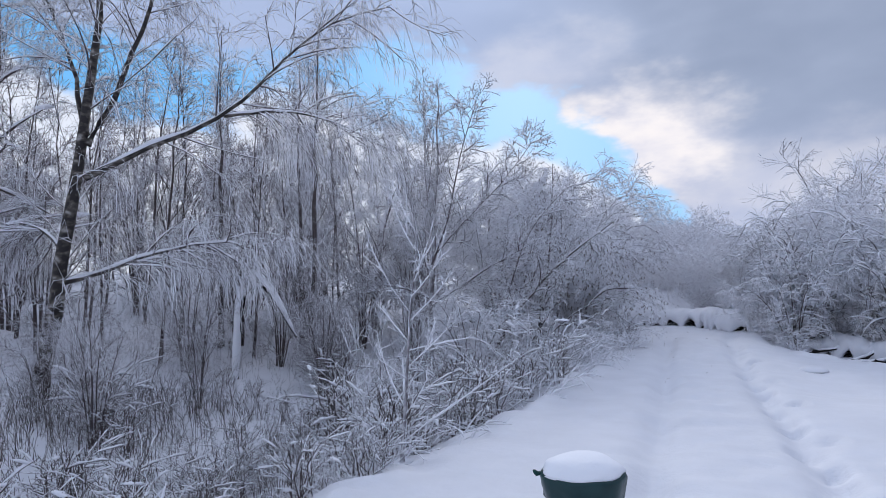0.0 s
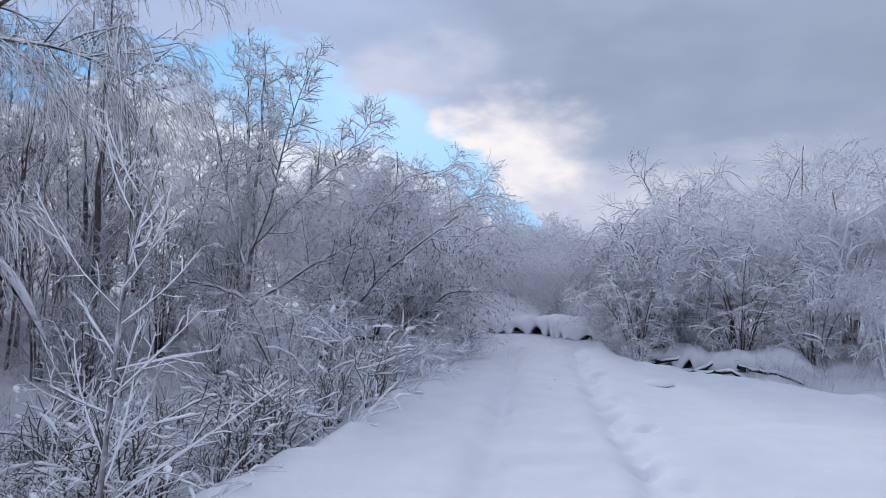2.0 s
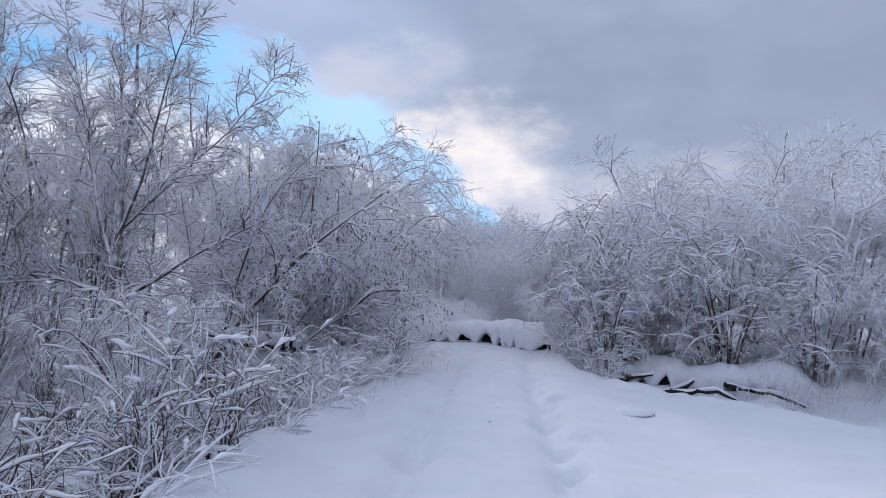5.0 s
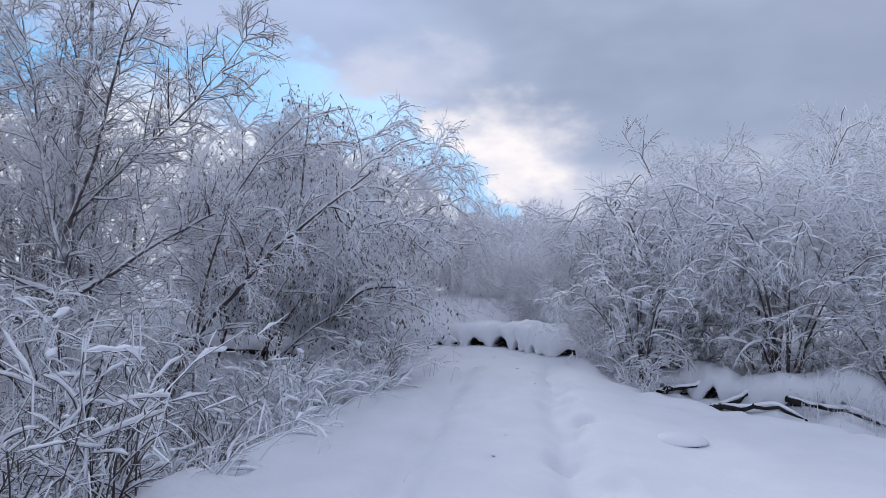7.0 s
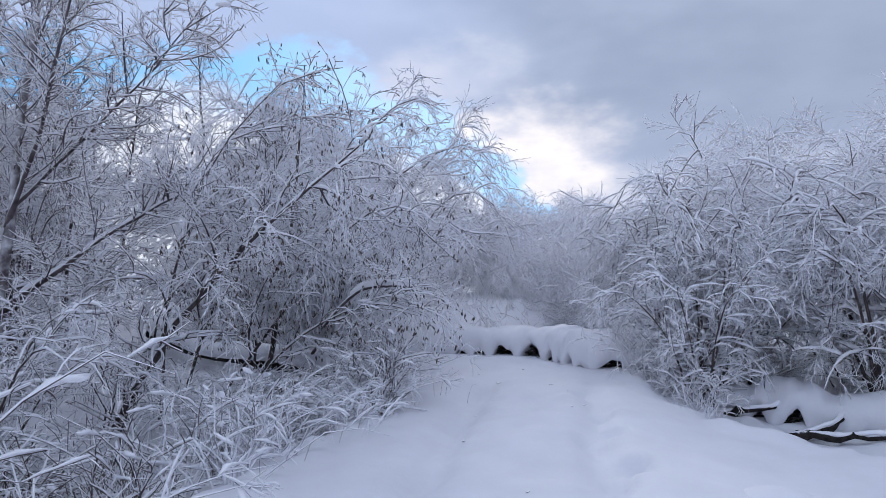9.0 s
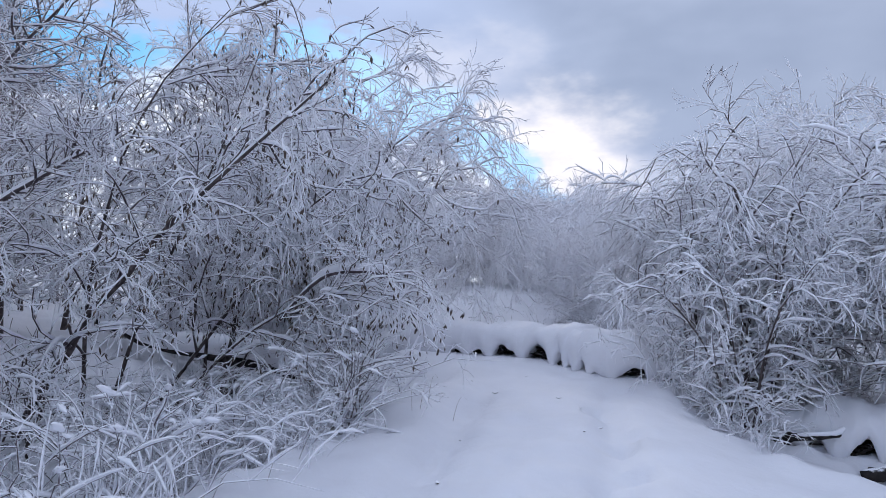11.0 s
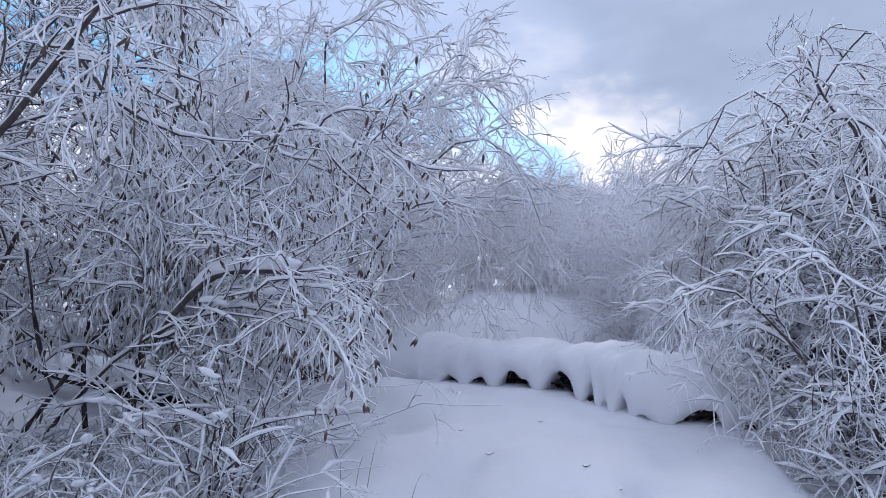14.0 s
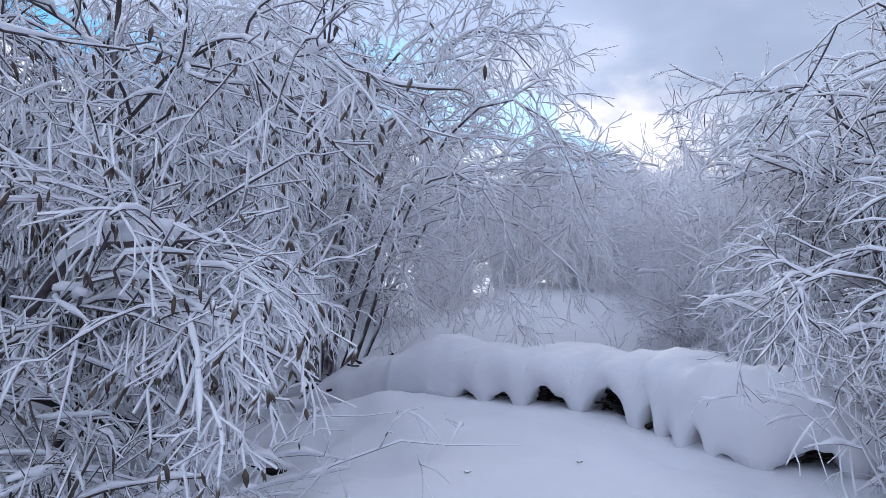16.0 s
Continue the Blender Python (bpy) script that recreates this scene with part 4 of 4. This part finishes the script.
heap("brushwood_pile", "brushwood pile under a thick snow cap, lying across the track",
     [(-3.2, 20.7), (-2.3, 20.6), (-1.5, 20.42), (-0.9, 20.25), (-0.4, 20.15), (0.1, 20.0), (0.5, 19.75), (0.85, 19.35), (1.2, 19.15), (1.65, 19.15), (2.3, 19.2)],
     0.46, 0.235, 400, 0.016, -0.12, 0, 0.36, (-0.9, 3.6))
heap("brushwood_pile", "snowed-over heap of dark fallen branches beside the track",
     [(2.7, 19.0), (3.1, 18.55), (3.7, 18.15), (4.4, 17.85), (5.2, 17.5), (6.3, 17.0)], 0.47, 0.17, 44, 0.024, -0.1, 3, 0.45, (0.5, 0.7))


# ---- fallen trunks ----
def fallen(name, points, radius, label, snow=0.14, seed=0, forks=()):
    root = tagged(new(name), label, "fallen log")
    o = np.array(points[0], float)
    root.location = tuple(o)
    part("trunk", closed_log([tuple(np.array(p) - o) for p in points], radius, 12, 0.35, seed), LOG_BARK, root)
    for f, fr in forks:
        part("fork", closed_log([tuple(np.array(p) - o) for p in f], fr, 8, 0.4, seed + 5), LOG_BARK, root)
    r = np.random.default_rng(seed)
    pieces = []
    for pts, rad in ((points, radius), *forks):
        p = line([np.array(q) - o for q in pts], 26)
        w = snow * (rad / radius) ** 0.5 * (0.75 + 0.5 * soft_noise(np.linspace(0, 9, 26), np.full(26, 0.5), 0.8, 40 + seed) + 0.15 * r.random(26))
        w[0] *= 0.4
        w[-4:] *= np.array([0.85, 0.65, 0.42, 0.15])
        pieces.append(tubes((p + np.array([0, 0, 1]) * (rad * 0.5 + w * 0.6)[:, None])[None], w[None], 12))
    part("snow_load", joined(pieces), SNOW_LOAD, root, "thick snow lying along the log")
    return root


fallen("fallen_log", [(-6.6, 19.4, gz(-6.6, 19.4) + 0.35), (-5.3, 19.1, 0.5), (-3.6, 18.95, 0.44), (-2.6, 19.0, gz(-2.6, 19.0) + 0.08), (-2.0, 19.05, gz(-2.0, 19.05) - 0.08)], 0.12,
       "fallen trunk under a thick ridge of snow, dark below", 0.19, 1)
def on_snow(*pts):
    return [(x, y, gz(x, y) + h) for x, y, h in pts]


for n, (main, r) in enumerate((
        (on_snow((3.0, 18.45, 0.0), (3.3, 18.2, 0.1), (3.55, 18.2, 0.22), (3.9, 18.4, 0.34)), 0.05),
        (on_snow((3.6, 17.75, 0.0), (3.85, 17.75, 0.1), (4.15, 17.8, 0.2), (4.45, 18.1, 0.3)), 0.055),
        (on_snow((3.7, 17.8, 0.04), (4.1, 17.55, 0.09), (4.5, 17.4, 0.07), (4.9, 17.25, 0.0)), 0.05),
        (on_snow((4.75, 17.6, 0.16), (5.1, 17.3, 0.12), (5.5, 17.1, 0.05), (5.9, 16.9, -0.02)), 0.045))):
    fallen("fallen_branch", main, r, "dark crooked fallen branch half buried in snow", 0.032, 2 + n)
fallen("stump", [(-5.5, 21.9, gz(-5.5, 21.9) - 0.1), (-5.3, 21.85, gz(-5.3, 21.85) + 0.12), (-4.9, 21.8, gz(-4.9, 21.8) + 0.28)], 0.2, "broken dark stump with a pad of snow", 0.17, 9)
fallen("bent_sapling", [(-9.1, 11.6, gz(-9.1, 11.6) - 0.1), (-9.05, 11.6, 1.2), (-8.95, 11.6, 1.95), (-8.6, 11.7, 2.15), (-8.2, 11.8, 1.6), (-7.75, 11.9, 0.75)], 0.06,
       "bent broken young trunk arched under snow", 0.09, 6)


# ---- bin ----
def box_ring(w, d, z, rnd, n=5):
    pts = []
    for cx, cy, a0 in ((1, 1, 0), (-1, 1, 90), (-1, -1, 180), (1, -1, 270)):
        for k in range(n):
            a = radians(a0 + 90 * k / (n - 1))
            pts.append((cx * (w - rnd) + rnd * math.cos(a), cy * (d - rnd) + rnd * math.sin(a), z))
    return pts


def rings(layers):
    bm = bmesh.new()
    prev = None
    for lay in layers:
        vs = [bm.verts.new(c) for c in lay]
        if prev:
            for k in range(len(vs)):
                bm.faces.new((prev[k], prev[(k + 1) % len(vs)], vs[(k + 1) % len(vs)], vs[k]))
        else:
            bm.faces.new(vs[::-1])
        prev = vs
    bm.faces.new(prev)
    return bm


def round_ring(r, z, n=36, wob=0.0, k=0.0, sag=0.0):
    return [((r + wob * math.sin(7 * a + k) + wob * 0.6 * math.sin(13 * a + 2 * k)) * math.cos(a), (r + wob * math.sin(7 * a + k)) * math.sin(a), z + sag * math.sin(5 * a + k)) for a in (2 * math.pi * q / n for q in range(n))]


def waste_bin():
    root = tagged(new("waste_bin"), "dark green round waste bin with a liner, heaped with snow", "bin")
    part("body", rings([round_ring(0.19, -0.45), round_ring(0.225, -0.1), round_ring(0.245, 0.22), round_ring(0.25, 0.24)]), BIN_GREEN, root)
    part("rim", rings([round_ring(0.25, 0.225), round_ring(0.285, 0.235), round_ring(0.295, 0.262), round_ring(0.285, 0.285), round_ring(0.25, 0.29)]), BIN_GREEN, root)
    part("liner", rings([round_ring(0.272, 0.10, 36, 0.014, 0.5, 0.02), round_ring(0.282, 0.16, 36, 0.012, 1.0, 0.012), round_ring(0.298, 0.215, 36, 0.009, 1.5, 0.008),
                         round_ring(0.306, 0.27, 36, 0.006, 2.0, 0.006), round_ring(0.298, 0.296, 36, 0.005, 2.5, 0.004), round_ring(0.26, 0.298)]), BIN_LINER, root, "crumpled dark plastic liner over the rim")
    part("strip", rings([[(x, y, z) for x, y, z in box_ring(0.085, 0.006, 0.135, 0.004, 3)], [(x + 0.012, y, z) for x, y, z in box_ring(0.085, 0.006, 0.165, 0.004, 3)]]), BIN_LABEL, root, "pale strip on the liner").matrix_basis = pose(0.02, -0.292, 0.0, 0, 12, 0)
    part("knob", closed_log([(-0.345, -0.02, 0.285), (-0.32, -0.02, 0.283), (-0.295, -0.02, 0.28)], 0.018, 10), BIN_GREEN, root)
    lay = []
    for k in range(10):
        a = k / 9 * math.pi / 2
        w = max(0.292 * math.cos(a) ** 0.7, 0.006)
        lay.append([(x + 0.012 * math.sin(9 * y + k), y, z + 0.008 * math.sin(11 * x + 7 * y)) for x, y, z in round_ring(w, 0.285 + 0.125 * math.sin(a), 36, 0.006 * (1 - k / 9), 0.7)])
    part("snow_cushion", rings(lay), SNOW_LOAD, root, "domed cushion of snow")
    return root


BIN = waste_bin()
BIN.matrix_world = Matrix.Translation((-0.68, 4.85, 0.02)) @ Matrix.Rotation(radians(12), 4, "Z")


# ---- dry weeds ----
def weeds(name, count, box, height, seed, label, mat=TWIG_DARK, keep=None):
    """A patch of thin dry stems with short side shoots, standing in the snow."""
    r = np.random.default_rng(seed)
    x, y = box[0] + (box[1] - box[0]) * r.random(count), box[2] + (box[3] - box[2]) * r.random(count)
    hold = soft_noise(x, y, 0.7, seed) + 0.25 * r.random(count) > -0.08
    if keep is not None:
        hold &= keep(x, y)
    x, y = x[hold], y[hold]
    n = len(x)
    h = height * (0.35 + 0.9 * r.random(n))
    lean = r.normal(size=(n, 2)) * 0.28
    t = np.linspace(0, 1, 4)
    p = np.empty((n, 4, 3))
    for k in range(2):
        p[..., k] = (x, y)[k][:, None] + lean[:, k:k + 1] * h[:, None] * t[None, :] ** 1.6
    p[..., 2] = ground(x, y)[:, None] - 0.03 + h[:, None] * (t - 0.18 * t ** 2 * np.abs(r.normal(size=n))[:, None])[...]
    rad = np.full((n, 1), 0.0045) * np.linspace(1, 0.5, 4)[None, :] * (0.7 + 0.6 * r.random((n, 4)))
    floor = p[..., 2].min()
    q, qr = sprout(r, p - np.array([0, 0, floor - 1]), rad, 5, (0.3, 1.0), height * 0.28, 46, 0.2, 0.15, 2, 0.0038, 0.003)
    return tagged(new(name, raw_mesh(name, *joined([tubes(p, rad, 3), tubes(q + np.array([0, 0, floor - 1]), qr, 3)]), mat)), label, "weeds", kind="stuff")


# dark stems in plain bark, which also puts the bank's gloom into their colour
weeds("dry_weeds", 2700, (-11, -2.6, 2.4, 9.5), 0.68, 91, "dry dark weeds covering the snowy bank, darkened for its shade", BARK, lambda x, y: x < left_edge(y) - 1.8)
weeds("dry_weeds", 1500, (-16, -3.5, 9, 17), 0.7, 92, "dry rimed weeds covering the snowy bank", TWIG_DARK, lambda x, y: x < left_edge(y) - 3.0)
weeds("dry_weeds", 1300, (4.8, 13, 16.2, 20.5), 0.7, 93, "dry rimed weeds under the bushes", TWIG, lambda x, y: x > right_edge(y) + 1.2)
weeds("dry_weeds", 500, (-3.4, 3.4, 22, 28), 0.45, 94, "dry rimed weeds poking out of the snow", TWIG, lambda x, y: np.abs(x + 1.6) > 1.5)


# ---- stone under snow ----
def dome(w, d, h, z, seed, n=20, m=7):
    """A flattened, slightly uneven cushion."""
    r = np.random.default_rng(seed)
    ph = r.random(3) * 6
    lay = []
    for k in range(m):
        a = k / (m - 1) * math.pi / 2
        lay.append([((w * math.cos(b) * (1 + 0.06 * math.sin(3 * b + ph[0]))) * max(math.cos(a), 0.02), (d * math.sin(b) * (1 + 0.07 * math.sin(2 * b + ph[1]))) * max(math.cos(a), 0.02),
                     z + h * math.sin(a)) for b in (2 * math.pi * q / n for q in range(n))])
    return rings(lay)


stone = tagged(new("stone"), "flat stone under a cap of snow, its near-black rock drawing the shaded undercut", "stone")
# the rock's near-black colour draws the crescent of shade under the snow
part("rock", dome(0.24, 0.20, 0.085, -0.06, 1), LOG_BARK, stone)
part("snow_cap", dome(0.27, 0.26, 0.10, -0.005, 2), SNOW, stone, "smooth cap of snow").location = (0, 0.05, 0)
stone.location = (2.36, 14.1, gz(2.36, 14.0) + 0.012)


# ---- stalks and specks on the snow ----
def stalk(x, y, h, lean, turn, curl=0.3, r=0.0022):
    c, s = math.cos(radians(turn)), math.sin(radians(turn))
    p = line([(0, 0, -0.05), (c * lean * 0.3, s * lean * 0.3, h * 0.5), (c * lean * 0.7, s * lean * 0.7, h * 0.92), (c * lean, s * lean, h * (1 - curl))], 9)
    root = tagged(new("dry_stalk", raw_mesh("dry_stalk", *tubes(p[None], np.linspace(r, r * 0.4, 9)[None], 5), STRAW)), "thin dry stalk sticking out of the snow", "stalk", "stalks in the snow")
    root.location = (x, y, gz(x, y))
    return root


for x, y, h, ln, tn in ((-0.30, 12.5, 0.10, 0.16, 60), (-0.72, 16.9, 0.34, 0.12, 40), (-0.66, 16.95, 0.42, 0.2, 70), (-0.78, 16.85, 0.28, 0.1, 120), (-0.4, 17.0, 0.3, 0.14, 20),
                        (-0.9, 16.4, 0.22, 0.15, 200), (-1.1, 16.0, 0.3, 0.2, 30), (-1.25, 15.2, 0.3, 0.22, 10), (-1.4, 14.2, 0.32, 0.25, 45), (-1.5, 13.6, 0.25, 0.2, 300),
                        (-1.7, 12.3, 0.3, 0.22, 20), (-1.9, 11.2, 0.3, 0.2, 60), (-1.3, 14.8, 0.35, 0.25, 340), (0.05, 24.0, 0.3, 0.15, 130), (0.5, 23.6, 0.28, 0.14, 50),
                        (-0.5, 23.8, 0.25, 0.1, 80), (1.3, 23.3, 0.3, 0.1, 100), (-2.6, 6.7, 0.22, 0.05, 30), (-3.1, 7.0, 0.5, 0.05, 10)):
    stalk(x, y, h, ln, tn)


def leaf(x, y, size, turn):
    bm = bmesh.new()
    ring = []
    for k in range(10):
        a = 2 * math.pi * k / 10
        ring.append((size * math.cos(a), size * 0.5 * math.sin(a) * (1 + 0.25 * math.cos(3 * a)), size * 0.25 * math.cos(a) ** 2))
    lo = [bm.verts.new(c) for c in ring]
    hi = [bm.verts.new((a, b, c + 0.004)) for a, b, c in ring]
    bm.faces.new(lo[::-1])
    bm.faces.new(hi)
    for k in range(10):
        bm.faces.new((lo[k], lo[(k + 1) % 10], hi[(k + 1) % 10], hi[k]))
    me = bpy.data.meshes.new("fallen_leaf")
    bm.to_mesh(me)
    bm.free()
    me.materials.append(POD)
    ob = tagged(new("fallen_leaf", me), "small brown fallen leaf curled on the snow", "leaf", "leaves on the snow")
    ob.matrix_world = pose(x, y, gz(x, y) + 0.004, 8, -6, turn)


for x, y, s, a in ((-0.1, 18.1, 0.035, 20), (0.87, 17.5, 0.018, 70), (-0.16, 15.2, 0.025, 100), (0.64, 17.9, 0.03, 5), (0.55, 13.6, 0.016, 40), (-0.2, 16.4, 0.02, 60),
                   (1.05, 17.0, 0.03, 0), (0.45, 13.0, 0.022, 130), (-0.45, 18.6, 0.025, 45), (0.2, 18.9, 0.02, 10), (0.9, 16.6, 0.02, 80), (-2.5, 6.7, 0.03, 60)):
    leaf(x, y, s, a)


# a sprig of withered leaves under the close willow
def withered_sprig(x, y, turn):
    root = tagged(new("withered_sprig"), "sprig of curled brown withered leaves in the snow", "sprig")
    p = line([(0, 0, -0.08), (0.02, 0.0, 0.2), (0.08, 0.02, 0.38), (0.17, 0.03, 0.42)], 9)
    part("stem", tubes(p[None], np.linspace(0.006, 0.003, 9)[None], 5), STRAW, root)
    r = np.random.default_rng(3)
    for k in range(9):
        c = p[3 + k % 6]
        a = r.random() * 6.28
        way = np.array([math.cos(a) * 0.5, math.sin(a) * 0.5, -0.9])
        size = 0.09 + 0.05 * r.random()
        t = np.array([0, 0.2, 0.5, 0.8, 1.0])
        q = c + way * size * t[:, None]
        v, f = tubes(q[None], (size * np.array([0.03, 0.2, 0.27, 0.16, 0.02]))[None], 6)
        side = np.array([-math.sin(a), math.cos(a), 0])
        off = v - np.repeat(q, 6, 0)
        v = np.repeat(q, 6, 0) + side * (off @ side)[:, None] + (off - side * (off @ side)[:, None]) * 0.2
        part("leaf", (v, f), WITHERED, root)
    return put(root, x, y, turn)


withered_sprig(-2.72, 18.25, 20)
withered_sprig(-2.5, 18.4, 160)
